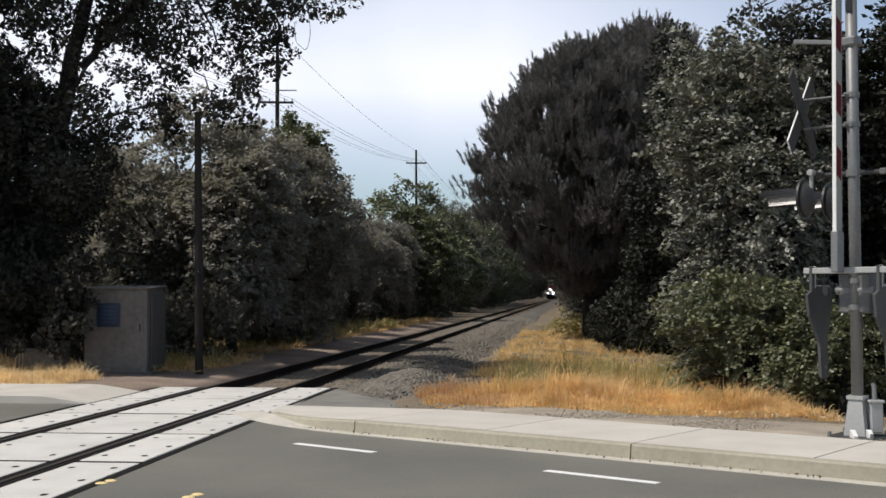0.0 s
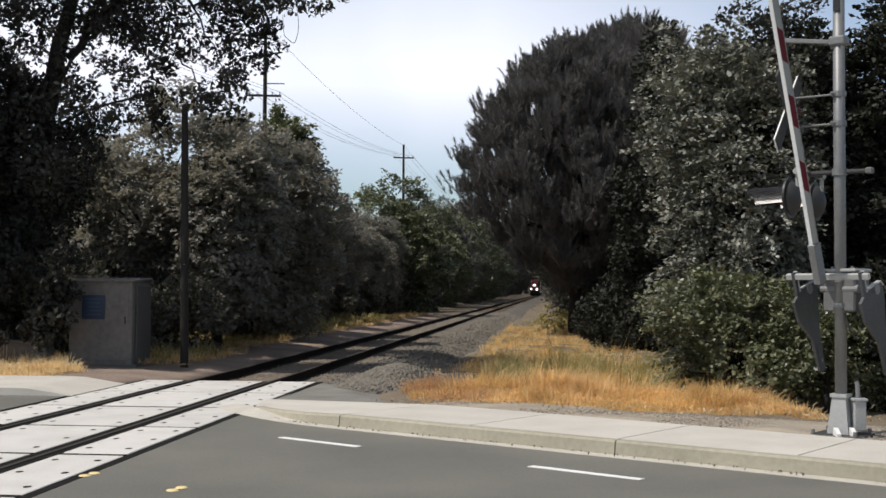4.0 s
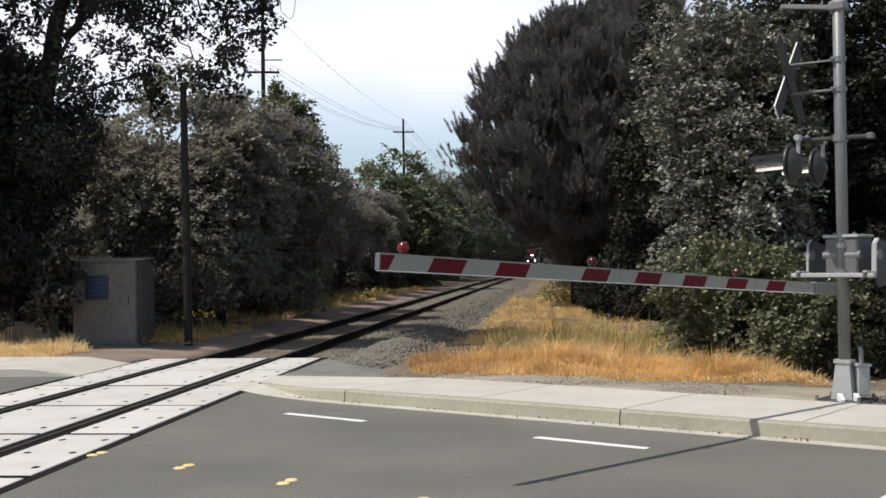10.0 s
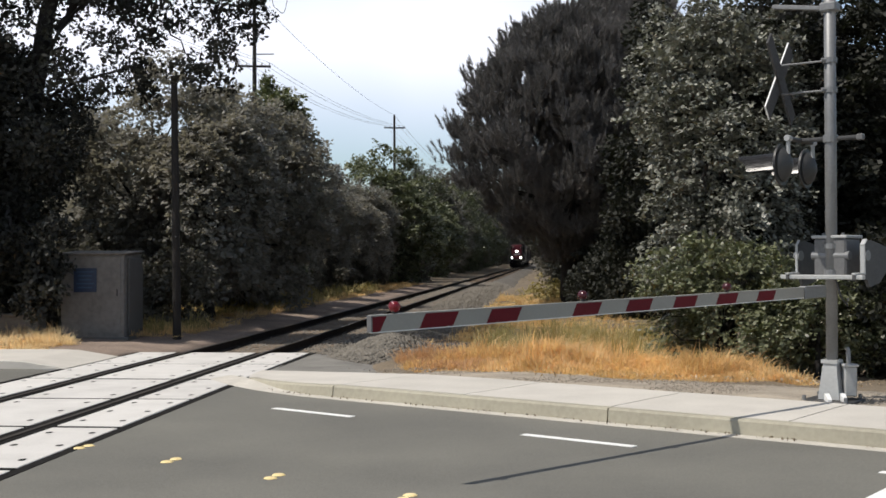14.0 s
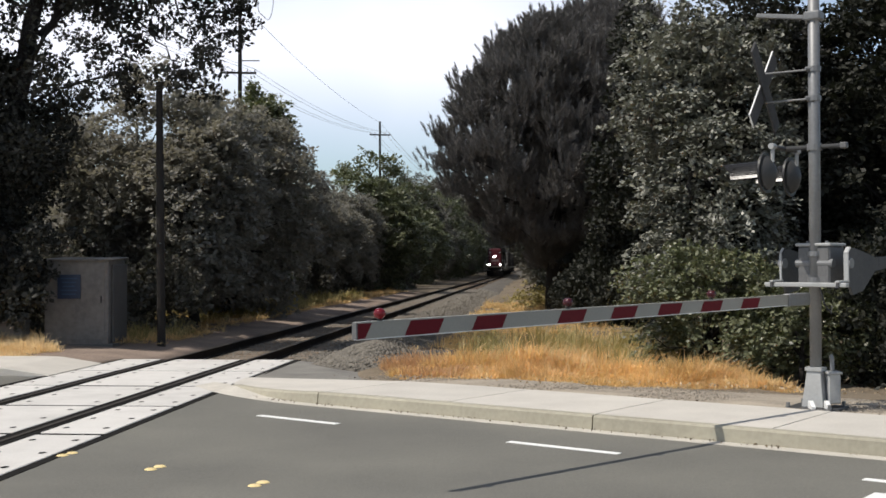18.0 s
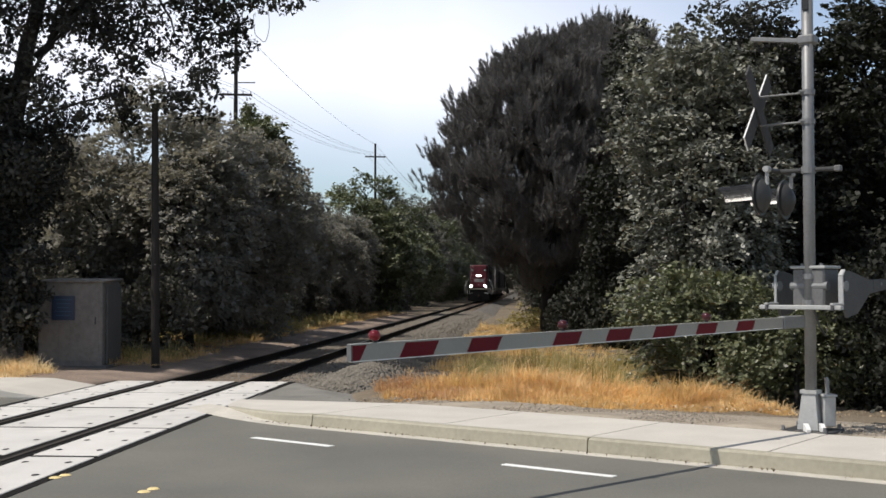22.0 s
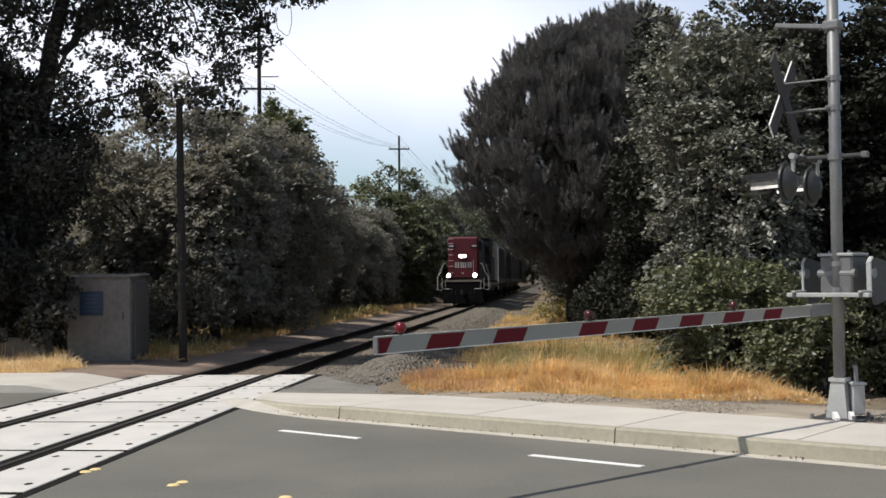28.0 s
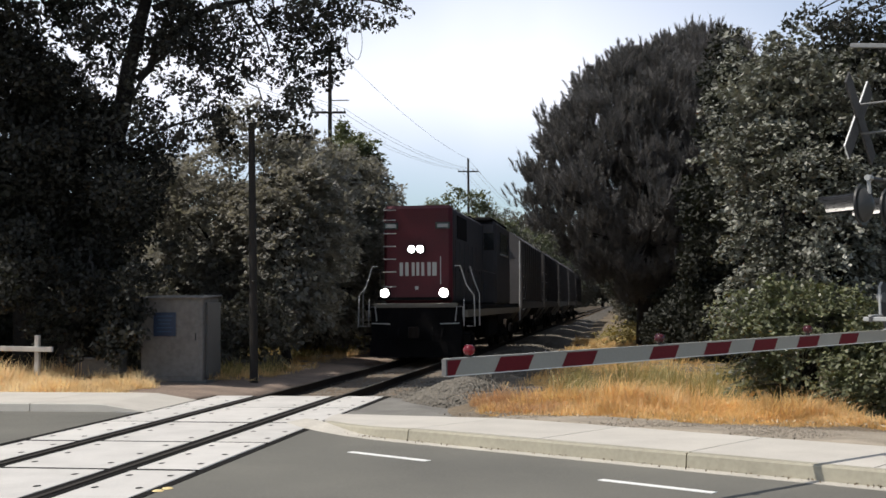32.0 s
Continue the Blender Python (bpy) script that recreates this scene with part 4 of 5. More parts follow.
def spray_cloud(rng, centres, outs, lengths, per, size):
    """Flat, slightly drooping fans of leaves, each along a short twig pointing outwards."""
    m = len(centres)
    o = np.array(outs, float)
    o[:, 2] = o[:, 2] * 0.35 + rng.normal(0, 0.22, m)
    o += rng.normal(0, 0.35, (m, 3)) * np.array([1, 1, 0.4])
    o /= np.linalg.norm(o, axis=1)[:, None]
    sd = np.cross(o, np.array([0, 0, 1.0])) + rng.normal(0, 0.25, (m, 3))
    sd /= np.linalg.norm(sd, axis=1)[:, None]
    n = m * per
    i = np.repeat(np.arange(m), per)
    u = rng.uniform(-0.5, 0.6, n)
    w = rng.normal(0, 0.30, n) * (0.75 - 0.5 * u)
    L = np.asarray(lengths)[i]
    nrm0 = np.cross(sd, o)
    p = np.asarray(centres)[i] + (o[i] * u[:, None] + sd[i] * w[:, None]) * L[:, None] + nrm0[i] * (rng.normal(0, 0.09, n) * L)[:, None]
    p[:, 2] -= (u + 0.3).clip(0) ** 2 * L * 0.35
    ax = o[i] * 0.8 + sd[i] * np.sign(w)[:, None] * 0.7 + rng.normal(0, 0.45, (n, 3))
    ax[:, 2] -= 0.15
    ax /= np.linalg.norm(ax, axis=1)[:, None]
    up = rng.normal(0, 0.55, (n, 3)) + np.array([0, 0, 1.0]) + o[i] * 0.45
    side = np.cross(ax, up)
    side /= np.linalg.norm(side, axis=1)[:, None] + 1e-6
    nm = np.cross(side, ax)
    ll = (size * rng.uniform(0.6, 1.35, n))[:, None]
    ww = ll * rng.uniform(0.26, 0.38, n)[:, None]
    v = np.stack([p - ax * ll * 0.5, p + side * ww - nm * ww * 0.3, p + ax * ll * 0.5, p - side * ww - nm * ww * 0.3], 1)
    return v.reshape(-1, 3), np.arange(n * 4).reshape(-1, 4)


def crown_points(rng, n, radii, lump=0.25, low=-0.75):
    """Clump centres in the outer half of an uneven ellipsoid."""
    out = []
    ph = rng.uniform(0, 6.28, 6)
    while len(out) < n:
        d = rng.normal(0, 1, 3)
        d /= np.linalg.norm(d)
        if d[2] < low:
            continue
        k = 1 + lump * (math.sin(3 * d[0] + ph[0]) * math.sin(4 * d[1] + ph[1]) + 0.7 * math.sin(5 * d[2] + ph[2] + 4 * d[0]))
        r = rng.uniform(0.45, 1.0) ** 0.5 * k
        out.append(d * r * np.array(radii))
    return np.array(out)


def broad_tree(name, at, crown_at, radii, label, seed, clumps=120, clump_r=0.6, leaves=220, leaf=0.13, material=None, trunk_r=0.22, limbs=14, low=-0.75, extra=(), lump=0.25, lean=None, group="", sprays=0, per=46, reach=0.62):
    rng = np.random.default_rng(seed)
    tree = thing(name, pose(*at), label, "tree" if "tree" in name else "bush", group)
    c = np.array(crown_at, float)
    pts = crown_points(rng, clumps, radii, lump, low) + c
    rad = rng.uniform(0.6, 1.25, clumps) * clump_r
    cnt = (leaves * (rad / clump_r) ** 2).astype(int)
    if len(extra):
        ex = np.array([e[:3] for e in extra], float)
        er = np.array([e[3] for e in extra])
        pts, rad = np.concatenate([pts, ex]), np.concatenate([rad, er])
        cnt = np.concatenate([cnt, (leaves * (er / clump_r) ** 2).astype(int)])
    if sprays:
        sp = crown_points(rng, sprays, radii, lump, low)
        gap = np.sin(sp[:, 0] * 2.3 + 1.1 * seed) * np.sin(sp[:, 1] * 2.1) + np.sin(sp[:, 2] * 2.7 + 1.3 * sp[:, 0])
        sp = sp[gap > -1.15 + 0.75 * np.clip(sp[:, 2] / radii[2], 0, 1)]
        out = sp / (np.linalg.norm(sp, axis=1)[:, None] + 1e-6)
        sp = sp + c
        if len(extra):
            j = rng.integers(0, len(extra), len(extra) * 7)
            q = ex[j] + rng.normal(0, 1, (len(j), 3)) * er[j][:, None] * 0.8
            sp, out = np.concatenate([sp, q]), np.concatenate([out, (q - c) / np.linalg.norm(q - c, axis=1)[:, None]])
        v, f = spray_cloud(rng, sp, out, reach * rng.uniform(0.6, 1.3, len(sp)), per, leaf)
    else:
        v, f = leaf_cloud(rng, pts, rad, cnt, leaf)
    arrays("crown", v, f, material or OAK, tree)
    if trunk_r:
        bm = bmesh.new()
        fork = c + np.array([0, 0, -radii[2] * 0.45])
        mid = (fork * np.array([0.5, 0.5, 0.5])) + (np.array(lean) if lean is not None else rng.normal(0, 0.12, 3))
        tube(bm, [(0, 0, -0.3), tuple(mid), tuple(fork), tuple(c + np.array([0, 0, radii[2] * 0.5]))], [trunk_r * 1.25, trunk_r, trunk_r * 0.75, trunk_r * 0.2], 10)
        part("trunk", bm, BARK, tree, smooth=True)
        order = rng.permutation(len(pts))[:limbs]
        if len(extra):
            order = np.concatenate([order, np.arange(clumps, len(pts), 2)])
        for k in order:
            p = pts[k]
            d_ = np.linalg.norm(p - fork)
            q = fork + (p - fork) * 0.4 + rng.normal(0, 0.08 * d_, 3) + np.array([0, 0, 0.06 * d_])
            q2 = fork + (p - fork) * 0.75 + rng.normal(0, 0.06 * d_, 3) + np.array([0, 0, 0.04 * d_])
            bm = bmesh.new()
            tube(bm, [tuple(fork + rng.normal(0, 0.05, 3)), tuple(q), tuple(q2), tuple(p)], [trunk_r * 0.4, trunk_r * 0.24, trunk_r * 0.13, trunk_r * 0.05], 6)
            part("limb", bm, BARK, tree, smooth=True)
    return tree


def pine_tree(at, seed, height, radius, label):
    rng = np.random.default_rng(seed)
    tree = thing("pine_tree", pose(*at), label, "tree")
    tips, dirs = [], []
    for _ in range(620):
        h = rng.uniform(0.12, 1.0) ** 0.85
        prof = (0.17 if h < 0.235 else min(1.0, 0.52 + 2.1 * (h - 0.235))) * math.sqrt(max(0.0, 1 - max(0.0, (h - 0.42) / 0.58) ** 2.2))
        an = rng.uniform(0, 6.283)
        lump = 1 + 0.06 * math.sin(5 * an + 9 * h) + 0.06 * math.sin(11 * an - 13 * h)
        r = radius * prof * lump * rng.uniform(0.10, 1.0) ** 0.30
        c = np.array([math.cos(an) * r, math.sin(an) * r, h * height])
        sz = rng.uniform(0.35, 0.75)
        for _k in range(15):
            q = rng.normal(0, 1, 3)
            q /= np.linalg.norm(q)
            p = c + q * sz * rng.uniform(0.3, 1.0) * np.array([1, 1, 0.7])
            dv = np.array([math.cos(an) * (0.12 + 0.2 * h), math.sin(an) * (0.12 + 0.2 * h), 0.8 + 0.45 * h]) + q * 0.45 + rng.normal(0, 0.15, 3)
            tips.append(p)
            dirs.append(dv / np.linalg.norm(dv))
    n = len(tips)
    tips, dirs = np.array(tips), np.array(dirs)
    per = 62
    idx = np.repeat(np.arange(n), per)
    m = len(idx)
    along = rng.uniform(0, 1, m)
    length = rng.uniform(0.35, 0.85, n)[idx]
    d = dirs[idx]
    rnd = rng.normal(0, 1, (m, 3))
    out = rnd - (rnd * d).sum(1)[:, None] * d
    out /= np.linalg.norm(out, axis=1)[:, None]
    base = tips[idx] + d * (along * length)[:, None]
    nd = d * 0.85 + out * (0.75 - 0.45 * along)[:, None]
    nl = rng.uniform(0.16, 0.30, m)[:, None]
    side = np.cross(nd, rng.normal(0, 1, (m, 3)))
    side /= np.linalg.norm(side, axis=1)[:, None]
    v = np.stack([base - side * 0.0145, base + side * 0.0145, base + nd * nl], 1).reshape(-1, 3)
    cr = arrays("crown", v, np.arange(m * 3).reshape(-1, 3), NEEDLE, tree)
    bm = bmesh.new()
    tube(bm, [(0, 0, -0.4), (0.1, 0, height * 0.3), (0, 0.1, height * 0.65), (0, 0, height * 0.95)], [0.42, 0.34, 0.2, 0.04], 12)
    part("trunk", bm, BARK, tree, smooth=True)
    for k in rng.permutation(n)[:44]:
        p = tips[k]
        z0 = max(0.8, p[2] - 0.35 * np.linalg.norm(p[:2]))
        bm = bmesh.new()
        tube(bm, [(0, 0, z0), tuple(p * np.array([0.55, 0.55, 0]) + np.array([0, 0, z0 + (p[2] - z0) * 0.35])), tuple(p)], [0.07, 0.045, 0.012], 5)
        part("limb", bm, BARK, tree)
    return tree


# large oak whose boughs hang over the view: leafy regions as (x, z of two corners, clumps, clump radius)
def region(rng, x0, x1, z0, z1, n, r, depth=1.3):
    return [(rng.uniform(x0, x1), rng.uniform(-depth, depth * 0.6), rng.uniform(z0, z1), r * rng.uniform(0.7, 1.25)) for _ in range(n)]


def big_oak():
    rg = np.random.default_rng(77)
    cl = region(rg, -0.2, 1.3, 1.1, 4.4, 46, 0.46) + region(rg, -4.6, -0.2, 2.4, 4.6, 80, 0.50) + region(rg, -4.6, 0.35, 4.2, 8.6, 84, 0.46)
    cl += [(x, y - 0.2, z, r) for x, y, z, r in region(rg, -6.0, 1.4, 8.6, 10.4, 92, 0.5, 1.7)] + region(rg, 0.4, 2.4, 6.85, 9.0, 40, 0.40)
    cl += region(rg, 2.2, 4.6, 6.75, 9.0, 60, 0.32) + region(rg, 4.4, 5.7, 7.05, 8.6, 30, 0.30) + region(rg, 5.75, 6.55, 7.25, 7.9, 12, 0.20) + region(rg, 4.75, 5.4, 6.35, 7.3, 14, 0.19)
    cl += region(rg, 3.75, 4.6, 5.15, 6.7, 18, 0.27) + region(rg, 1.9, 3.6, 5.7, 6.8, 13, 0.19) + region(rg, 0.4, 1.6, 5.0, 6.6, 15, 0.20) + region(rg, 2.6, 3.3, 5.2, 5.9, 5, 0.22)
    cl += region(rg, -1.4, 0.35, 4.8, 7.0, 30, 0.42) + region(rg, 0.5, 1.8, 3.6, 5.2, 30, 0.34) + region(rg, 0.2, 1.9, 5.2, 6.9, 46, 0.16) + region(rg, 1.9, 3.3, 5.8, 6.9, 34, 0.18) + region(rg, 1.0, 3.2, 4.9, 5.8, 34, 0.19)
    # boughs reaching forward: a curtain beside the hut, and unseen high foliage over the hut and the track
    cl += [(x, y - 1.8, z, r) for x, y, z, r in region(rg, 0.45, 1.85, 0.85, 2.4, 28, 0.26, 0.35) + region(rg, -0.8, 0.6, 1.75, 2.6, 16, 0.28, 0.35) + region(rg, 1.75, 2.5, 2.15, 2.6, 7, 0.18, 0.3) + region(rg, 1.55, 2.05, 1.3, 2.3, 9, 0.17, 0.3)]
    # clumps above the view, added to shade the curtain and the hut
    cl += [(x, y - 2.4, z, r) for x, y, z, r in region(rg, -3.5, -2.1, 7.6, 8.9, 34, 0.42, 0.7) + region(rg, -2.1, -1.0, 7.9, 8.9, 7, 0.4, 0.7)]
    # more clumps above the view, set to throw bough shade on the track
    cl += [(x, y - 1.2, z, r) for x, y, z, r in region(rg, 2.3, 4.9, 8.4, 9.2, 6, 0.40, 0.8)] + [(x, y + 4.5, z, r) for x, y, z, r in region(rg, 1.5, 4.7, 9.7, 10.6, 80, 0.50, 3.0)]
    cl += region(rg, 3.6, 5.1, 6.1, 7.0, 22, 0.21) + region(rg, 2.4, 3.8, 6.4, 7.0, 8, 0.20)
    tree = thing("oak_tree", pose(-9.89, 27.5, -0.45), "large old oak in deep shade with boughs hanging over the crossing", "tree")
    tree.scale = (1.206, 1.206, 1.206)
    c = np.array(cl)
    airy = np.where((c[:, 0] > 0.3) & (c[:, 2] > 4.9), 255, 390)
    v, f = leaf_cloud(rg, c[:, :3], c[:, 3] * np.where(airy < 300, 1.12, 1.0), (airy * (c[:, 3] / 0.5) ** 2).astype(int), 0.10)
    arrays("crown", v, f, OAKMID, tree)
    trunk = curved([(0, 0, -0.3), (0.02, 0, 1.2), (0.25, 0.1, 2.6), (0.7, 0.1, 4.6), (1.05, 0.0, 6.5), (1.6, 0, 8.6)], 0.02)
    part("trunk", TB(trunk, [0.44 - 0.34 * (i / (len(trunk) - 1)) ** 0.7 for i in range(len(trunk))], 12), BARK, tree, smooth=True)
    part("trunk", TB([(-1.0, 0.3, -0.3), (-1.1, 0.3, 2.0), (-1.7, 0.2, 4.5), (-2.3, 0, 8.5)], [0.32, 0.26, 0.2, 0.1], 10), BARK, tree, smooth=True)
    for pts, r in (([(1.2, 0, 6.2), (2.2, -0.2, 7.3), (3.4, -0.3, 7.7), (4.8, -0.3, 7.8), (6.2, -0.3, 7.55)], 0.11),
                   ([(0.8, 0, 5.2), (1.3, -0.2, 6.1), (2.0, -0.3, 6.75), (2.9, -0.3, 6.6), (3.5, -0.3, 6.1), (4.0, -0.3, 5.4)], 0.055),
                   ([(1.5, 0, 7.6), (2.6, 0.2, 8.4), (4.2, 0.3, 8.7)], 0.10),
                   ([(0.6, 0, 4.2), (1.2, -0.3, 4.9), (2.1, -0.3, 5.3), (3.1, -0.3, 5.5)], 0.06),
                   ([(0.3, 0.1, 2.8), (-0.6, -0.3, 3.6), (-1.8, -0.4, 4.2)], 0.10),
                   ([(0.2, 0.1, 2.3), (0.7, -0.4, 2.6), (1.2, -0.5, 2.2)], 0.06),
                   ([(-1.2, 0.2, 5.2), (-1.4, -1.0, 7.0), (-1.5, -2.2, 8.0), (-0.6, -2.6, 8.3)], 0.10),
                   ([(1.7, 0, 8.4), (2.9, -0.8, 9.0), (4.2, -1.2, 8.9), (5.2, -1.3, 8.7)], 0.09),
                   ([(0.25, 0.1, 2.6), (0.6, -0.9, 2.7), (1.0, -1.7, 2.3), (1.5, -1.9, 1.6)], 0.05),
                   ([(1.6, 0, 8.5), (2.2, 1.8, 9.6), (2.9, 3.6, 10.1), (3.4, 5.4, 10.2)], 0.10),
                   ([(2.6, -0.3, 6.6), (2.9, -0.3, 6.0), (3.0, -0.3, 5.4)], 0.035),
                   ([(3.4, -0.3, 7.7), (3.8, -0.3, 6.9), (4.3, -0.3, 5.9)], 0.04)):
        line = curved(pts, 0.035)
        part("limb", TB(line, [r * 0.8 * (1 - 0.8 * i / (len(line) - 1)) for i in range(len(line))], 7), BARK, tree, smooth=True)


big_oak()
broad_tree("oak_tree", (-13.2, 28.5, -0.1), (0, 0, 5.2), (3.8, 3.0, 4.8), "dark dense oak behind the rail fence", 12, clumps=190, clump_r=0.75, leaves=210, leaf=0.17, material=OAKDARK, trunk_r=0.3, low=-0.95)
# oaks along the left of the track
left_a = broad_tree("oak_tree", (-7.5, 34.5, -0.2), (0, 0, 3.9), (3.2, 2.6, 3.42), "dusty grey-green oak beside the track", 21, clumps=230, clump_r=0.55, leaves=230, leaf=0.14, material=OAK, trunk_r=0.2, low=-0.98, lump=0.18, sprays=1500, per=44, reach=0.75)
left_b = broad_tree("oak_tree", (-6.2, 41.0, -0.3), (0, 0, 4.2), (2.9, 2.8, 3.9), "grey-green oak with an uneven crown beside the track", 22, clumps=220, clump_r=0.58, leaves=220, leaf=0.15, material=OAK, trunk_r=0.2, low=-0.98, lump=0.2, sprays=1500, per=44, reach=0.8)
left_c = broad_tree("oak_tree", (-2.4, 84.0, -0.3), (0, 0, 4.8), (4.0, 3.5, 5.2), "green oak farther along the track", 23, clumps=190, clump_r=0.8, leaves=190, leaf=0.21, material=FRESH, trunk_r=0.22, low=-0.98, sprays=1400, per=38, reach=1.1)
left_d = broad_tree("oak_tree", (-5.9, 33.8, -0.3), (0, 0, 3.8), (1.6, 2.4, 2.5), "grey-green oak close beside the track", 24, clumps=150, clump_r=0.48, leaves=210, leaf=0.14, material=OAK, trunk_r=0.14, low=-0.98, lump=0.15, sprays=950, per=44, reach=0.65)
broad_tree("oak_tree", (-5.75, 46.0, -0.3), (0, 0, 5.2), (1.45, 1.8, 3.8), "slender oak with a fresh green top beside the track", 27, clumps=120, clump_r=0.5, leaves=200, leaf=0.15, material=FRESH, trunk_r=0.15, low=-0.98, lump=0.2, sprays=900, per=44, reach=0.7)
# shade below the oaks is put into this bush's leaf colour
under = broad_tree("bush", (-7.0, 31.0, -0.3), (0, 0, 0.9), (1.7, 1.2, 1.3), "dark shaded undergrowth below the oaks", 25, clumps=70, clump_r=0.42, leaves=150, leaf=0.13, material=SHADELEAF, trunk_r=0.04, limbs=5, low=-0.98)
# same bush in the darkest leaf, which carries the pines' shade
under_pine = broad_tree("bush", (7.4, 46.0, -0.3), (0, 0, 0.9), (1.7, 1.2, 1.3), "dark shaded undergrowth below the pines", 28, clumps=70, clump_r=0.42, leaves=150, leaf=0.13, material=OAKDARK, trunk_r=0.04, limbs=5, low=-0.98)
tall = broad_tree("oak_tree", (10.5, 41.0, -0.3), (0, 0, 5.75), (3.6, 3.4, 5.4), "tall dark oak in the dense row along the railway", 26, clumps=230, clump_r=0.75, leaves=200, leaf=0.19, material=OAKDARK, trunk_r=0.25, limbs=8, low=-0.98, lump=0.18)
# far oaks get a paler leaf than the dark rows, in place of haze
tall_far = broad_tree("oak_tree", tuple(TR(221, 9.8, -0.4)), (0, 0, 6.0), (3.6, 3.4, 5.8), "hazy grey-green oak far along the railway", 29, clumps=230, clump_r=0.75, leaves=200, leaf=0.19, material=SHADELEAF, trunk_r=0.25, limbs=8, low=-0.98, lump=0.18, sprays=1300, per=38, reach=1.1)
tall_far.scale = (1.6, 1.6, 1.6)
pine = pine_tree((6.7, 54.0, -0.4), 31, 13.1, 5.1, "tall dense dark pine with upright shoots")
p2 = copy_thing(pine, pose(10.0, 57.0, -0.4, 0, 0, 140))
p2.scale = (0.95, 0.95, 1.12)
right_oak = broad_tree("oak_tree", (6.15, 23.6, -0.3), (0, 0, 3.5), (1.55, 2.0, 3.6), "pale-leaved scrub oak leafy to the ground", 41, clumps=230, clump_r=0.34, leaves=240, leaf=0.105, material=PALE, trunk_r=0.14, low=-0.98, lump=0.12, sprays=1250, per=48, reach=0.6,
                       extra=[(-0.9 + 0.5 * math.sin(2.4 * i) + 0.01 * i, 0.5 * math.cos(1.7 * i), 4.9 + 0.055 * i, 0.40) for i in range(36)])
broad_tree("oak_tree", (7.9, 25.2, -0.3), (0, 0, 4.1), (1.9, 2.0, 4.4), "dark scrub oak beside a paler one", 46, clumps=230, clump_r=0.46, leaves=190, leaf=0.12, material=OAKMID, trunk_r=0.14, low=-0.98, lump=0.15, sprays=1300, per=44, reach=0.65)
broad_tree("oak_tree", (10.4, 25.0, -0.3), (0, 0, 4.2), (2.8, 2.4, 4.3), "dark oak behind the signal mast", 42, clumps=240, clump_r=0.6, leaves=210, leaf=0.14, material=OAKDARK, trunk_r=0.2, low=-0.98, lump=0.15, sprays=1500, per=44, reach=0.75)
broad_tree("bush", (5.35, 21.2, -0.3), (0, 0, 1.1), (1.35, 0.9, 1.35), "fresh green leafy bush at the edge of the dry grass", 43, clumps=110, clump_r=0.32, leaves=150, leaf=0.085, material=FRESH, trunk_r=0.05, limbs=10, low=-0.95, sprays=520, per=34, reach=0.42)
broad_tree("bush", (6.8, 20.2, -0.2), (0, 0, 0.8), (1.2, 0.8, 0.95), "dark green bush at the edge of the dry grass", 47, clumps=90, clump_r=0.32, leaves=150, leaf=0.085, material=FRESH, trunk_r=0.05, limbs=8, low=-0.95, sprays=400, per=34, reach=0.42)
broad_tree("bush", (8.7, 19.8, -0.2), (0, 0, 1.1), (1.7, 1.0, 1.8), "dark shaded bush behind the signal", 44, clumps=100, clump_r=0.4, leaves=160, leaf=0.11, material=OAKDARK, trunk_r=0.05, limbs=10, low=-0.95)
broad_tree("bush", tuple(TR(37, 6.0, -0.5)), (0, 0, 0.6), (1.1, 1.0, 0.8), "yellow-green bush at the foot of the ballast", 48, clumps=60, clump_r=0.4, leaves=120, leaf=0.13, material=WEED, trunk_r=0.04, limbs=5, low=-0.95, sprays=90, per=26, reach=0.6)
spr = [(-3.2, 0.0, 5.9, 0.22), (-3.45, 0.1, 5.8, 0.18), (-3.0, 0.1, 5.72, 0.2), (-2.7, 0.2, 5.9, 0.22), (-2.2, 0.1, 6.1, 0.3), (-1.6, 0.0, 6.4, 0.35)]
broad_tree("oak_tree", (7.6, 16.5, -0.2), (2.0, 0.6, 8.4), (2.2, 1.8, 1.6), "oak with a sprig hanging over the signal mast", 45, clumps=60, clump_r=0.5, leaves=420, leaf=0.075, material=OAKDARK, trunk_r=0.12, limbs=10, extra=spr, lean=(1.6, 0.5, 0.0), lump=0.1)
# rows of trees that close both sides of the line
rw = random.Random(8)


def row_tree(src, s, e, k, kz=1.0, label="oak in the dense row along the railway"):
    ob = copy_thing(src, pose(*TR(s, e, -0.4), 0, 0, rw.uniform(0, 360)))
    ob.scale = (k, k, k * kz)
    return tagged(ob, label, ob["category"], "undergrowth along the line" if ob["category"] == "bush" else "trees along the line")


for i in range(13):
    row_tree(left_a if i % 2 else left_b, 13 + i * 5.5 + rw.uniform(-1, 1), -9.0 - rw.uniform(0, 2.5), rw.uniform(0.68, 0.85))
for i in range(9):
    row_tree(rw.choice((left_a, left_b)), 29 + i * 6.5, -6.2 - rw.uniform(0, 1.4), rw.uniform(0.85, 1.0), 1.0)
for i in range(16):
    s = 82 + i * 9 + rw.uniform(-2, 2)
    k = 1.0 + 0.0035 * (s - 82)
    row_tree(rw.choice((left_b, tall_far, left_c)), s, -(2.4 + 4.0 * k) - rw.uniform(0, 1.5), k)
for i in range(16):
    s = 48 + i * 10 + rw.uniform(-2, 2)
    k = 0.95 + 0.0035 * (s - 48)
    row_tree(tall_far if s > 75 else tall, s, 4.3 * k + max(2.4, 4.4 - 0.025 * (s - 48)) + rw.uniform(0, 1.5), k)
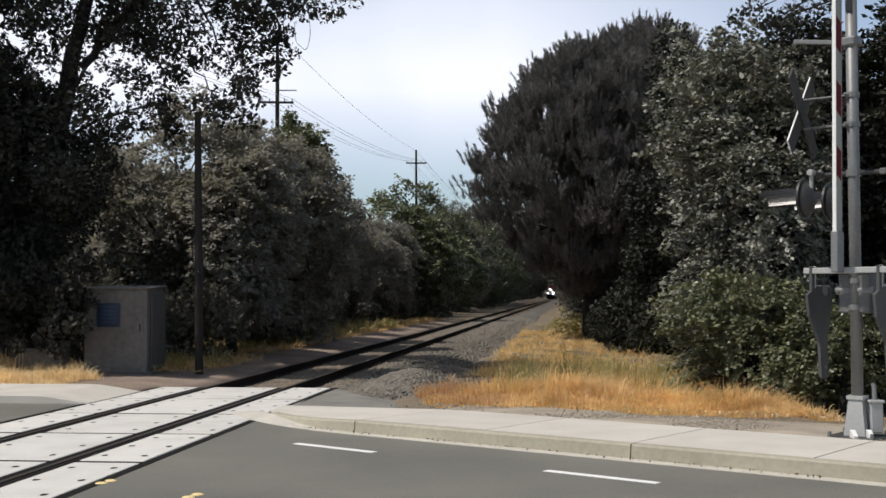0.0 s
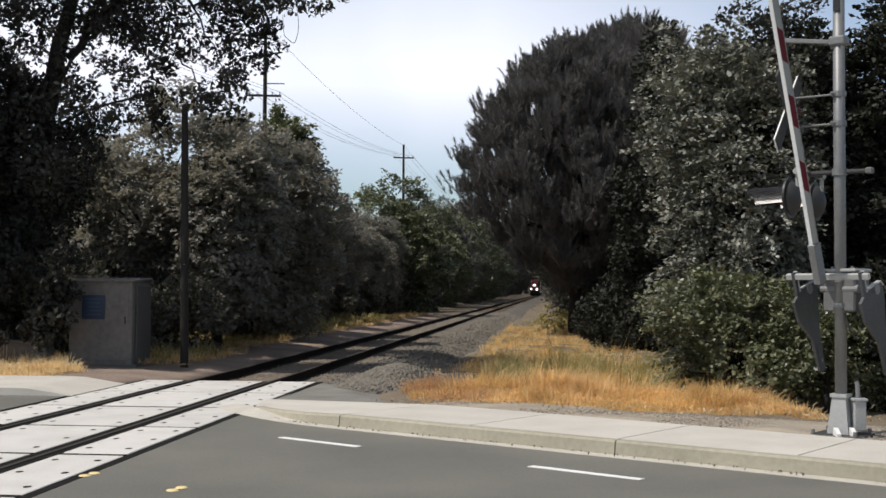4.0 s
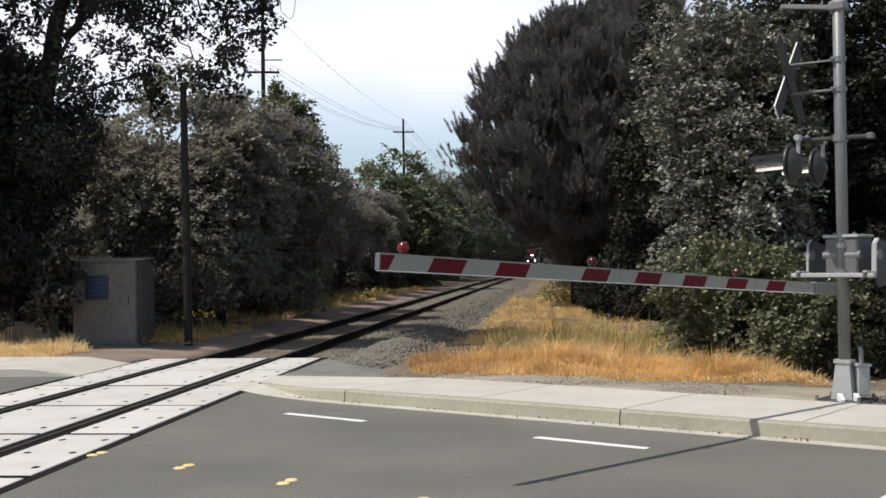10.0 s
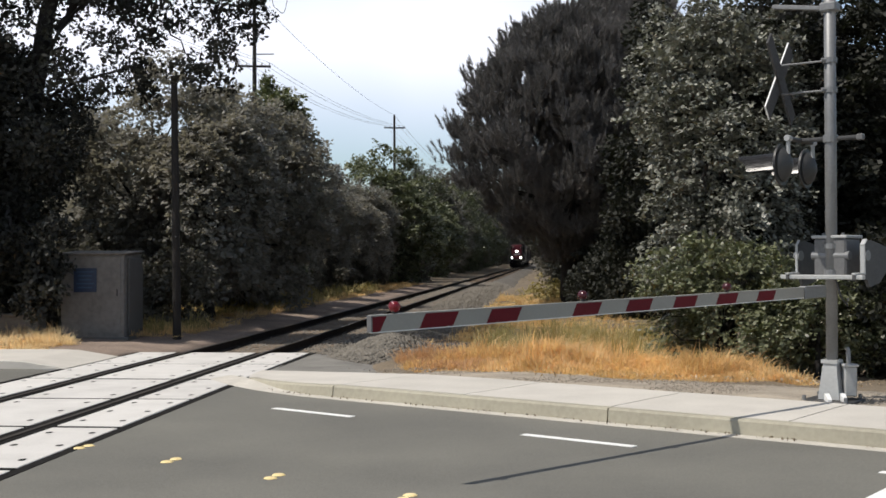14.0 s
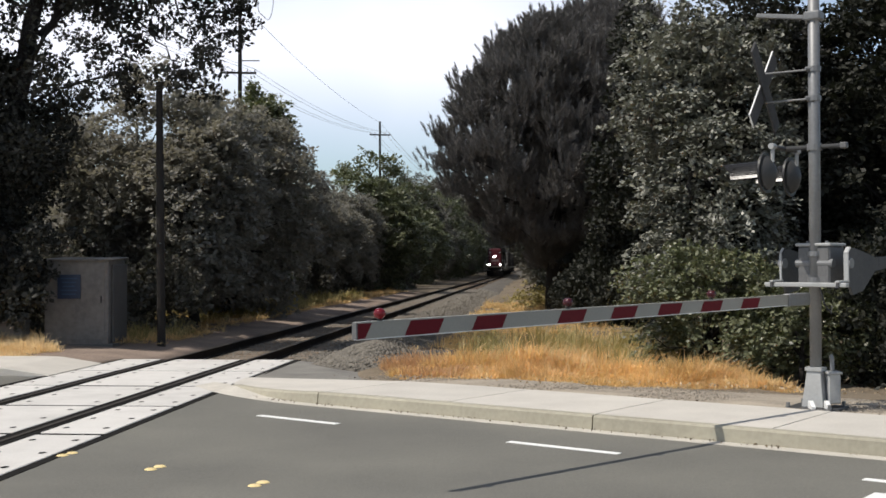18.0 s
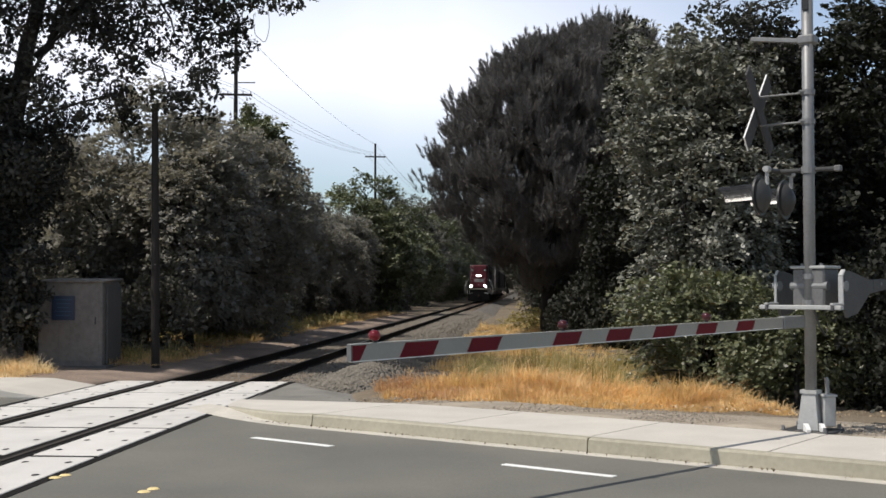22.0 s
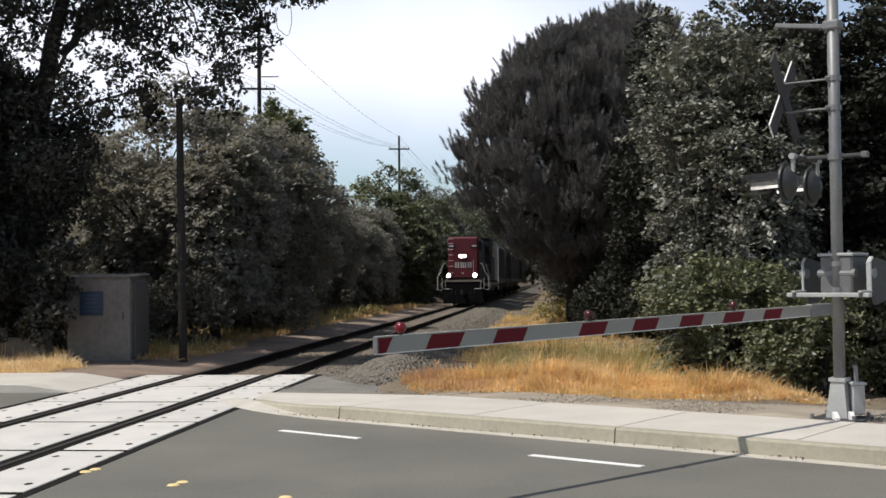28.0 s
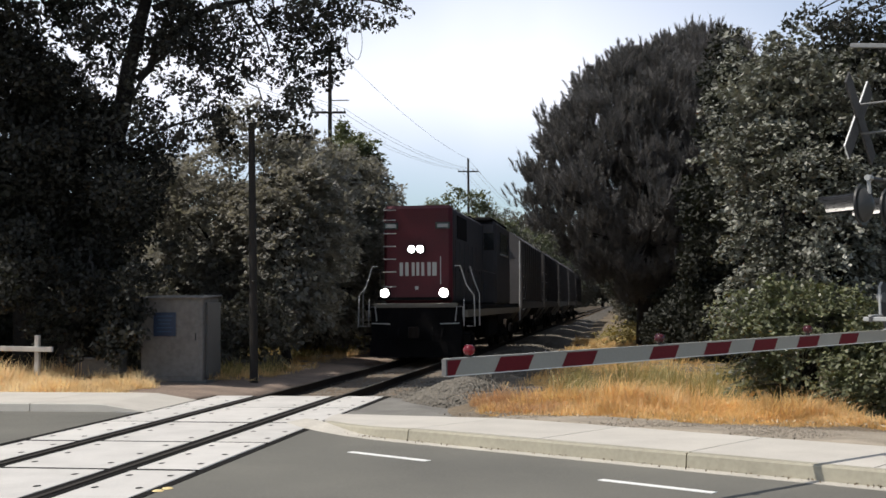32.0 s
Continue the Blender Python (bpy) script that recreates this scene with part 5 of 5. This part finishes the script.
for i in range(12):
    s = 215 + i * 20
    row_tree(tall_far, s, -9.8 - rw.uniform(0, 3), 1.7)
    row_tree(tall_far, s + 9, 9.8 + rw.uniform(0, 3), 1.7)
for i in range(11):
    row_tree(tall_far, 470 + 4 * (i % 3), -32 + 6 * i, 2.0, label="distant oak closing the view along the line")
for i in range(14):
    row_tree(tall, 22 + i * 7, -14.5 - rw.uniform(0, 4), rw.uniform(0.6, 0.7), 0.8)
for i in range(9):
    row_tree(tall, 8 + i * 6, 14.5 + rw.uniform(0, 3), rw.uniform(0.8, 0.95), 0.85)
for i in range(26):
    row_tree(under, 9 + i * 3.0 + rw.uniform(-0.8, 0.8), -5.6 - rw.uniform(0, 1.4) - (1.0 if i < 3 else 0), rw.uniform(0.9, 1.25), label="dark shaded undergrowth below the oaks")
for i in range(14):
    row_tree(under_pine, 20 + i * 3.4, 8.6 + rw.uniform(0, 1.6), rw.uniform(0.9, 1.3), label="dark shaded undergrowth below the pines")
for i in range(8):
    row_tree(under_pine, 3.5 + i * 2.2 + rw.uniform(-0.5, 0.5), -10.5 - rw.uniform(0, 2.5), rw.uniform(1.0, 1.3), label="dark shaded undergrowth behind the hut")


def grass(name, rng, tufts, blades, height, spread, width, material, label, vary=0.5, lift=None):
    """Tufts of bent blades that fan out from their centres."""
    m = len(tufts)
    n = m * blades
    th = height * rng.uniform(1 - vary, 1 + vary, m) * (0.7 + 0.5 * np.sin(tufts[:, 0] * 2.1 + 1.4 * np.sin(tufts[:, 1] * 1.7)) * np.sin(tufts[:, 1] * 2.6))
    tx, ty = np.repeat(tufts[:, 0], blades), np.repeat(tufts[:, 1], blades)
    an = rng.uniform(0, 6.283, n)
    rad = spread * rng.uniform(0, 1, n) ** 0.7
    x, y = tx + np.cos(an) * rad, ty + np.sin(an) * rad
    z = ground_z(x, y) - 0.02
    a, b = ab(x, y)
    s, e = se(x, y)
    z = np.where((e < -1.5) & (e > -6.2) & (s > -1.2), 0.03, z)
    z = np.where((b > 1.8) & (b < 4.8) & (a > -1.2), 0.02, z)
    base = np.stack([x, y, z], -1)
    h = np.repeat(th, blades) * rng.uniform(0.35, 1.15, n)
    an = an + rng.normal(0, 0.7, n)
    bend = np.repeat(1.9 * np.sin(tufts[:, 0] * 1.3 + 2.0 * np.sin(tufts[:, 1] * 0.9)) + rng.normal(0, 0.9, m), blades)
    d = np.stack([np.cos(an) + 0.9 * np.cos(bend), np.sin(an) + 0.9 * np.sin(bend), np.zeros(n)], -1) * 0.85
    if lift is not None:
        h = h * np.repeat(lift(tufts[:, 0], tufts[:, 1]), blades)
    side = np.stack([-np.sin(an + 1.0), np.cos(an + 1.0), np.zeros(n)], -1) * (width * rng.uniform(0.6, 1.3, n))[:, None]
    ln = rng.uniform(0.15, 1.25, n) ** 0.9
    up = np.array([0, 0, 1.0])
    m_ = base + up * (h * (0.62 - 0.12 * ln))[:, None] + d * (ln * h * 0.28)[:, None]
    t_ = base + up * (h * (1.0 - 0.55 * ln))[:, None] + d * (ln * h * 0.85)[:, None]
    v = np.stack([base - side * 0.6, base + side * 0.6, m_ + side * 1.2, t_, m_ - side * 1.2], 1).reshape(-1, 3)
    k = np.arange(n)[:, None] * 5
    f = np.concatenate([k + np.array([[0, 1, 2]]), k + np.array([[0, 2, 4]]), k + np.array([[4, 2, 3]])], 0)
    return tagged(arrays(name, v, f, material), label, "grass", kind="stuff")


def patch(rng, n, f):
    out = []
    tot = 0
    while tot < n:
        q = f(rng, n)
        out.append(q)
        tot += len(q)
    return np.concatenate(out)[:n]


def right_field(rng, n):
    a, b = rng.uniform(-1.6, 5.2, n), rng.uniform(2.9, 10.5, n)
    p = np.array(K0)[None, :2] + a[:, None] * np.array(RW)[None, :2] + b[:, None] * np.array(RV)[None, :2]
    s, e = se(p[:, 0], p[:, 1])
    front = 3.35 + 0.27 * a + 0.18 * np.sin(a * 2.1) + 0.12 * np.sin(a * 5.3)
    keep = (e > 4.0 + 0.4 * np.sin(s * 0.8)) & (b > front) & (e < 9.5)
    return p[keep]


def edge_field(rng, n):
    a, b = rng.uniform(-2.4, 1.4, n), rng.uniform(3.0, 9.0, n)
    p = np.array(K0)[None, :2] + a[:, None] * np.array(RW)[None, :2] + b[:, None] * np.array(RV)[None, :2]
    s, e = se(p[:, 0], p[:, 1])
    keep = (e > 3.75 + 0.3 * np.sin(s * 1.1)) & (e < 5.1) & (b > 3.3 + 0.27 * a)
    return p[keep]


def line_side(s0, s1, e0, e1):
    def f(rng, n):
        s, e = rng.uniform(s0, s1, n), rng.uniform(e0, e1, n)
        return np.array(C0)[None, :2] + s[:, None] * np.array(TU)[None, :2] + e[:, None] * np.array(TN)[None, :2]
    return f


def left_field(rng, n):
    s, e = rng.uniform(-0.95, 3.6, n), rng.uniform(-11, -2.9, n)
    p = np.array(C0)[None, :2] + s[:, None] * np.array(TU)[None, :2] + e[:, None] * np.array(TN)[None, :2]
    keep = e < -3.2 - 0.45 * np.abs(s - 0.2) - 0.3 * np.sin(s * 3.1)
    return p[keep]


def left_lift(x, y):
    s, e = se(x, y)
    return 0.50 + 0.55 * smooth((-e - 3.2) / 3.5)


def right_lift(x, y):
    """Tufts grow from the thin front edge to a mound farther back."""
    a, b = ab(x, y)
    return (0.40 + 0.80 * smooth((b - 3.35 - 0.27 * a) / 1.7)) * (1 - 0.45 * smooth((a - 1.2) / 2.6))


gr = np.random.default_rng(9)
grass("dry_grass", gr, patch(gr, 3400, right_field), 36, 0.42, 0.15, 0.0042, STRAW, "tall golden dry grass in tufts beside the pavement", 0.6, right_lift)
grass("dry_grass", gr, patch(gr, 1100, line_side(0.5, 46, 3.5, 8.5)), 24, 0.34, 0.14, 0.007, STRAW, "golden dry grass along the foot of the ballast")
grass("dry_grass", gr, patch(gr, 60, line_side(0.5, 9, 2.3, 3.6)), 14, 0.22, 0.10, 0.004, STRAW, "stray dry tufts growing on the ballast edge")
grass("green_weeds", gr, patch(gr, 330, line_side(-1.5, 10, 4.8, 8.8)), 34, 0.86, 0.16, 0.005, WEED, "tall yellow-green weeds behind the dry grass")
grass("dry_grass", gr, patch(gr, 1500, left_field), 34, 0.46, 0.16, 0.005, PALESTRAW, "golden dry grass behind the far pavement, strong sun in its colour", 0.6, left_lift)
grass("dry_grass", gr, patch(gr, 1300, line_side(3.6, 60, -5.8, -2.5)), 22, 0.24, 0.18, 0.007, STRAW, "thin dry grass in front of the trees")
grass("dry_grass", gr, patch(gr, 150, line_side(3.6, 9, -5.0, -2.0)), 24, 0.26, 0.14, 0.005, STRAW, "dry grass round the foot of the timber pole")
grass("green_weeds", gr, patch(gr, 60, line_side(3.9, 7.5, -4.2, -2.4)), 26, 0.42, 0.14, 0.006, WEED, "yellow-green weeds between hut and pole")
grass("brown_grass", gr, patch(gr, 420, edge_field), 26, 0.30, 0.13, 0.0045, STRAWRED, "reddish brown dry grass at the ballast edge")
grass("green_weeds", gr, patch(gr, 300, line_side(14, 44, -5.8, -3.0)), 30, 0.55, 0.2, 0.009, WEED, "yellow-green weeds in front of the trees")
grass("dry_grass", gr, patch(gr, 1500, right_field), 22, 0.14, 0.14, 0.006, STRAW, "short matted dry grass under the tufts")
grass("kerb_weed", gr, np.array([[RD(5.5, -0.03).x, RD(5.5, -0.03).y], [RD(5.62, -0.03).x, RD(5.62, -0.03).y]]), 16, 0.10, 0.03, 0.005, WEED, "small weed growing in the gutter joint")
grass("dry_grass", gr, patch(gr, 1500, line_side(1.5, 44, 3.6, 9)), 18, 0.15, 0.2, 0.008, STRAW, "short matted dry grass along the ballast foot")
# fallen leaves along the foot of the grass
n = 260
la, lb = gr.uniform(-1.0, 6.0, n), None
lb = 3.25 + 0.27 * la + gr.normal(0, 0.22, n)
lx = K0.x + la * RW.x + lb * RV.x
ly = K0.y + la * RW.y + lb * RV.y
v, f = leaf_cloud(gr, np.stack([lx, ly, np.full(n, 0.095)], -1), np.full(n, 0.02), np.full(n, 1), 0.045, 0.3)
tagged(arrays("fallen_leaves", v, f, LITTER), "scattered dead brown leaves on the gravel", "leaves", kind="stuff")


# dry litter blown into the gutter and along the pavement's back edge
n = 230
la = gr.uniform(-1.5, 9.0, n)
lb = np.where(gr.uniform(0, 1, n) < 0.6, -0.03 - 0.10 * gr.uniform(0, 1, n) ** 2, 1.86 + 0.2 * gr.uniform(0, 1, n))
lb = lb + np.where(la < 0, 0.11 * la * la, 0) * (lb < 1)
v, f = leaf_cloud(gr, np.stack([K0.x + la * RW.x + lb * RV.x, K0.y + la * RW.y + lb * RV.y, np.where(lb < 1.5, 0.014, 0.135)], -1), np.full(n, 0.01), np.full(n, 1), 0.032, 0.2)
tagged(arrays("gutter_litter", v, f, SOIL), "small dark dry litter along the kerb foot", "litter", kind="stuff")


# ---- train ----
WHEEL_R = 0.50
AXLES = []


def build_truck(th, y, wheels=2):
    for sx in (-1, 1):
        fr = part("truck_frame", B((0.16, 3.3, 0.40), (sx * 1.02, y, 0.62), (0, 0, 0), 0.04), LOCODARK, th)
        for dy in (-1.2, 1.2):
            part("axle_box", B((0.22, 0.34, 0.34), (sx * 1.08, y + dy, 0.52), (0, 0, 0), 0.04), LOCODARK, fr)
    for dy in (-1.2, 1.2):
        ax = part("wheelset", TB([(-0.84, 0, 0), (0.84, 0, 0)], 0.09, 10), STEEL, th)
        ax.matrix_basis = pose(0, y + dy, WHEEL_R)
        for sx in (-1, 1):
            part("wheel", TB([(sx * 0.70, 0, 0), (sx * 0.72, 0, 0), (sx * 0.84, 0, 0)], [WHEEL_R + 0.02, WHEEL_R, WHEEL_R], 24), STEEL, ax)
            for k in range(3):
                an = k * math.tau / 3
                part("hub_bolt", TB([(sx * 0.83, 0.3 * math.cos(an), 0.3 * math.sin(an)), (sx * 0.86, 0.3 * math.cos(an), 0.3 * math.sin(an))], 0.05, 6), LOCODARK, ax)
        AXLES.append((ax, y + dy))


def handrail(th, pts, r=0.022):
    return part("handrail", TB(pts, r, 6), LETTER, th, "white tubular handrail")


def build_loco():
    lo = thing("locomotive", pose(*TR(380, 0), 0, 0, TRACK_YAW), "dark grey diesel locomotive with red high nose and lit headlights", "locomotive")
    # long hood leading, red end face
    part("hood_front", B((2.06, 0.30, 2.95), (0, 1.05, 3.17), (0, 0, 0), 0.10), LOCORED, lo, "dark red hood end")
    part("long_hood", B((2.08, 7.7, 2.88), (0, 4.95, 3.15), (0, 0, 0), 0.08), LOCOGREY, lo, "dark grey long hood")
    part("cab", B((3.04, 5.2, 3.05), (0, 11.4, 3.16), (0, 0, 0), 0.12), LOCOGREY, lo, "dark grey cab")
    part("cab_roof", B((2.8, 5.4, 0.16), (0, 11.4, 4.74), (0, 0, 0), 0.06), LOCODARK, lo)
    for sx in (-1, 1):
        wd = part("cab_window", B((0.03, 2.6, 0.80), (sx * 1.525, 11.4, 3.95), (0, 0, 0), 0.01), GLASS, lo, "dark cab side window")
        part("sill", B((0.06, 2.7, 0.05), (sx * 1.54, 11.4, 3.52)), LETTER, wd)
        part("cab_window", B((0.36, 0.03, 0.62), (sx * 1.26, 8.785, 3.95), (0, 0, 0), 0.01), GLASS, lo, "dark front cab window")
        for k in range(6):
            dr = part("hood_door", B((0.03, 0.92, 1.75), (sx * 1.045, 1.9 + k * 1.03, 2.75), (0, 0, 0), 0.006), LOCOGREY, lo)
            part("latch", B((0.02, 0.05, 0.12), (sx * 1.065, 2.25 + k * 1.03, 2.75)), LOCODARK, dr)
        part("radiator_grille", B((0.03, 2.2, 0.7), (sx * 1.046, 3.0, 4.05), (0, 0, 0), 0.006), LOCODARK, lo)
    part("short_hood", B((2.0, 2.9, 2.5), (0, 15.4, 2.95), (0, 0, 0), 0.10), LOCOGREY, lo, "dark grey short hood")
    for k in range(3):
        part("roof_fan", TB([(0, 2.4 + k * 2.1, 4.58), (0, 2.4 + k * 2.1, 4.70)], 0.55, 18), LOCODARK, lo)
    part("walkway", B((3.06, 17.4, 0.16), (0, 9.3, 1.60), (0, 0, 0), 0.02), LOCODARK, lo)
    part("side_sill", B((3.08, 17.3, 0.22), (0, 9.3, 1.42), (0, 0, 0), 0.01), LOCOSILL, lo, "worn grey side sill")
    part("front_sill", B((2.5, 0.05, 0.13), (0, 0.56, 1.66), (0, 0, 0), 0.01), LOCOSILL, lo, "pale striped front sill")
    part("pilot_plate", B((2.7, 0.10, 1.0), (0, 0.62, 1.05), (0, 0, 0), 0.02), LOCODARK, lo)
    pts = [(-1.35, 0.18), (-1.35, 0.62), (1.35, 0.62), (1.35, 0.18), (0.5, 0.14), (-0.5, 0.14)]
    part("plough", prism(pts, 0.08), LOCODARK, lo).location = (0, 0.45, 0)
    cp = part("coupler", B((0.22, 0.75, 0.22), (0, 0.25, 0.88), (0, 0, 0), 0.05), LOCODARK, lo)
    part("knuckle", TB([(0.04, -0.12, 0.72), (0.04, -0.12, 1.04)], 0.15, 12), STEEL, cp)
    for sx in (-0.5, 0.5, 0.8, -0.8):
        part("air_hose", TB([(sx, 0.5, 1.0), (sx, 0.32, 0.8), (sx * 0.9, 0.3, 0.5)], 0.025, 6), LOCODARK, lo)
    for sx in (-1, 1):
        part("lift_bar", TB([(sx * 1.3, 0.42, 1.14), (sx * 0.75, 0.40, 1.12)], 0.018, 6), LETTER, lo)
        part("stirrup", TB([(sx * 1.42, 0.55, 1.12), (sx * 1.40, 0.50, 1.62), (sx * 1.22, 0.50, 1.62), (sx * 1.17, 0.52, 1.20)], 0.018, 6), LETTER, lo, "white stirrup bar")
    # lights
    for x, z, r in ((-0.16, 3.33, 0.104), (0.10, 3.33, 0.104), (-0.98, 2.03, 0.128), (0.80, 2.03, 0.128)):
        rim = part("light_housing", TB([(x, 0.74, z), (x, 0.95, z)], r + 0.035, 16), LOCODARK, lo)
        part("headlight", TB([(x, 0.70, z), (x, 0.735, z)], [r * 0.8, r], 16), HEADLIGHT, rim, "bright white headlight")
    part("light_bracket", B((2.2, 0.12, 0.09), (-0.1, 0.85, 1.86)), LOCODARK, lo)
    # number boards, plain bars
    for x in (-0.80, 0.76):
        nb = part("number_board", B((0.44, 0.05, 0.20), (x, 0.88, 4.03), (0, 0, 0), 0.01), GLASS, lo)
        part("board_bar", B((0.32, 0.01, 0.10), (x, 0.85, 4.03)), LETTER, nb)
    # railway mark as plain white shapes
    for x, w_ in ((-0.50, 0.10), (-0.33, 0.10), (-0.14, 0.085), (0.00, 0.085), (0.15, 0.085), (0.34, 0.10), (0.50, 0.13)):
        part("mark_shape", B((w_, 0.012, 0.40), (x, 0.893, 2.74), (0, 0, 0), 0.004), LETTER, lo, "plain white bar")
    part("drain_plug", B((0.09, 0.03, 0.10), (-0.03, 0.88, 2.18)), LETTER, lo)
    for z in (2.22, 2.66, 3.04, 3.42, 3.80, 4.20, 4.50):
        part("grab_iron", TB([(-1.02, 0.86, z), (-1.02, 0.78, z), (-0.66, 0.78, z), (-0.66, 0.86, z)], 0.017, 5), LETTER, lo)
    part("grab_iron", TB([(0.70, 0.86, 2.3), (0.70, 0.80, 2.3), (0.70, 0.80, 3.1), (0.70, 0.86, 3.1)], 0.014, 5), LETTER, lo)
    # corner handrails and steps
    for sx in (-1, 1):
        handrail(lo, [(sx * 1.15, 0.62, 2.82), (sx * 1.32, 0.60, 2.82), (sx * 1.50, 0.58, 2.25), (sx * 1.72, 0.58, 1.95), (sx * 1.74, 0.58, 1.05), (sx * 1.5, 0.58, 1.05)])
        handrail(lo, [(sx * 1.78, 1.4, 1.05), (sx * 1.78, 1.4, 2.0), (sx * 1.62, 1.4, 2.4), (sx * 1.5, 1.4, 2.82)])
        handrail(lo, [(sx * 1.42, 0.60, 1.85), (sx * 1.42, 0.55, 1.05)], 0.018)
        for k in range(3):
            part("step", B((0.42, 0.75, 0.05), (sx * 1.40, 1.15, 0.45 + 0.36 * k), (0, 0, 0), 0.008), LOCODARK, lo)
        handrail(lo, [(sx * 1.60, 17.6, 0.95), (sx * 1.62, 17.6, 4.4)], 0.035)
        part("side_rail", TB([(sx * 1.48, 1.5, 2.78), (sx * 1.48, 8.7, 2.78)], 0.016, 6), LOCOGREY, lo)
        for k in range(4):
            part("rail_post", TB([(sx * 1.48, 2.6 + 1.9 * k, 1.6), (sx * 1.48, 2.6 + 1.9 * k, 2.78)], 0.016, 6), LOCOGREY, lo)
    part("fuel_tank", B((2.5, 3.2, 0.75), (0, 10.0, 0.85), (0, 0, 0), 0.12), LOCODARK, lo)
    part("horn", TB([(0.4, 10.2, 4.86), (0.4, 9.9, 4.88)], [0.05, 0.10], 10), LOCODARK, lo)
    part("exhaust_stack", B((0.5, 0.6, 0.22), (0, 6.6, 4.70), (0, 0, 0), 0.03), LOCODARK, lo)
    build_truck(lo, 3.6)
    build_truck(lo, 14.6)
    return lo


def build_hopper(name, m, length, material, label):
    car = thing(name, m, label, "freight car", "freight cars of the train")
    body = [(-1.45, 1.7), (-1.52, 2.6), (-1.52, 4.55), (-1.0, 4.95), (1.0, 4.95), (1.52, 4.55), (1.52, 2.6), (1.45, 1.7)]
    bm = prism(body, length - 2.2)
    part("body", bm, material, car).location = (0, length / 2, 0)
    for k in range(3):
        y = length * (0.26 + 0.24 * k)
        part("discharge_bay", prism([(-1.3, 1.72), (1.3, 1.72), (0.5, 0.55), (-0.5, 0.55)], length * 0.16), material, car).location = (0, y, 0)
    for sx in (-1, 1):
        for k in range(int(length / 1.3)):
            part("rib", B((0.07, 0.08, 2.7), (sx * 1.55, 1.6 + k * 1.3, 3.15)), material, car)
        part("sill", B((0.14, length - 1.0, 0.3), (sx * 1.5, length / 2, 1.6)), material, car)
        for yy in (1.0, length - 1.0):
            part("corner_post", B((0.10, 0.10, 2.7), (sx * 1.48, yy, 2.9)), material, car)
            for k in range(5):
                part("ladder_rung", TB([(sx * 1.62, yy - 0.25, 1.4 + 0.5 * k), (sx * 1.62, yy + 0.25, 1.4 + 0.5 * k)], 0.015, 5), LETTER, car)
    part("roof_walk", B((0.9, length - 1.6, 0.06), (0, length / 2, 5.05)), material, car)
    part("centre_sill", B((0.5, length, 0.4), (0, length / 2, 1.0)), LOCODARK, car)
    build_truck(car, 2.2)
    build_truck(car, length - 2.2)
    return car


loco = build_loco()
cars = []
off = 18.6
for i, (name, length, m_, lab) in enumerate([("hopper_car", 15.0, CARGREY, "light grey covered hopper car behind the locomotive"), ("hopper_car", 15.0, CARDARK, "dark weathered hopper car"), ("hopper_car", 15.0, CARGREY, "light grey covered hopper car"), ("hopper_car", 15.0, CARGREY, "light grey covered hopper car"), ("hopper_car", 15.0, CARDARK, "dark weathered hopper car")]):
    cars.append((build_hopper(name, pose(*TR(400 + off, 0), 0, 0, TRACK_YAW), length, m_, lab), off))
    off += length + 0.9


def front_s(t):
    """Distance of the coupler along the track, for a train at steady speed."""
    return 12.1 + 11.35 * (32.0 - t)


# seconds and the gate's angle above level, in degrees
GATE = [(0, 91.5), (2.5, 91.5), (2.9, 86.75), (3.2, 82.65), (3.5, 79.45), (5.5, 47.05), (6, 39.95), (7, 27.45), (7.5, 21.65), (8, 16.75), (8.4, 13.55), (8.8, 10.25), (9.2, 7.05), (9.6, 4.05), (10, 3.25), (10.5, 2.45), (11, 1.65), (11.5, 0.95), (12, 0.25), (12.5, -0.35), (13, -0.95), (32, -0.95)]


def motions():
    times = [0, 0.1] + [0.5 * k for k in range(1, 64)] + [31.9, 32]
    for ob, o in [(loco, 0.0)] + cars:
        walk(ob, [(t, pose(*TR(front_s(t) + o, 0), 0, 0, TRACK_YAW)) for t in times])
    # each axle rolls as far as the train has run
    spin = [0.06 * k for k in range(534)] + [32.0]
    for ax, y in AXLES[:6]:
        walk(ax, [(t, pose(0, y, WHEEL_R, math.degrees((front_s(0) - front_s(t)) / WHEEL_R), 0, 0)) for t in spin])
    walk(gate_arm, [(t, pose(*PIVOT, 0, -a, GATE_YAW)) for t, a in GATE])


motions()
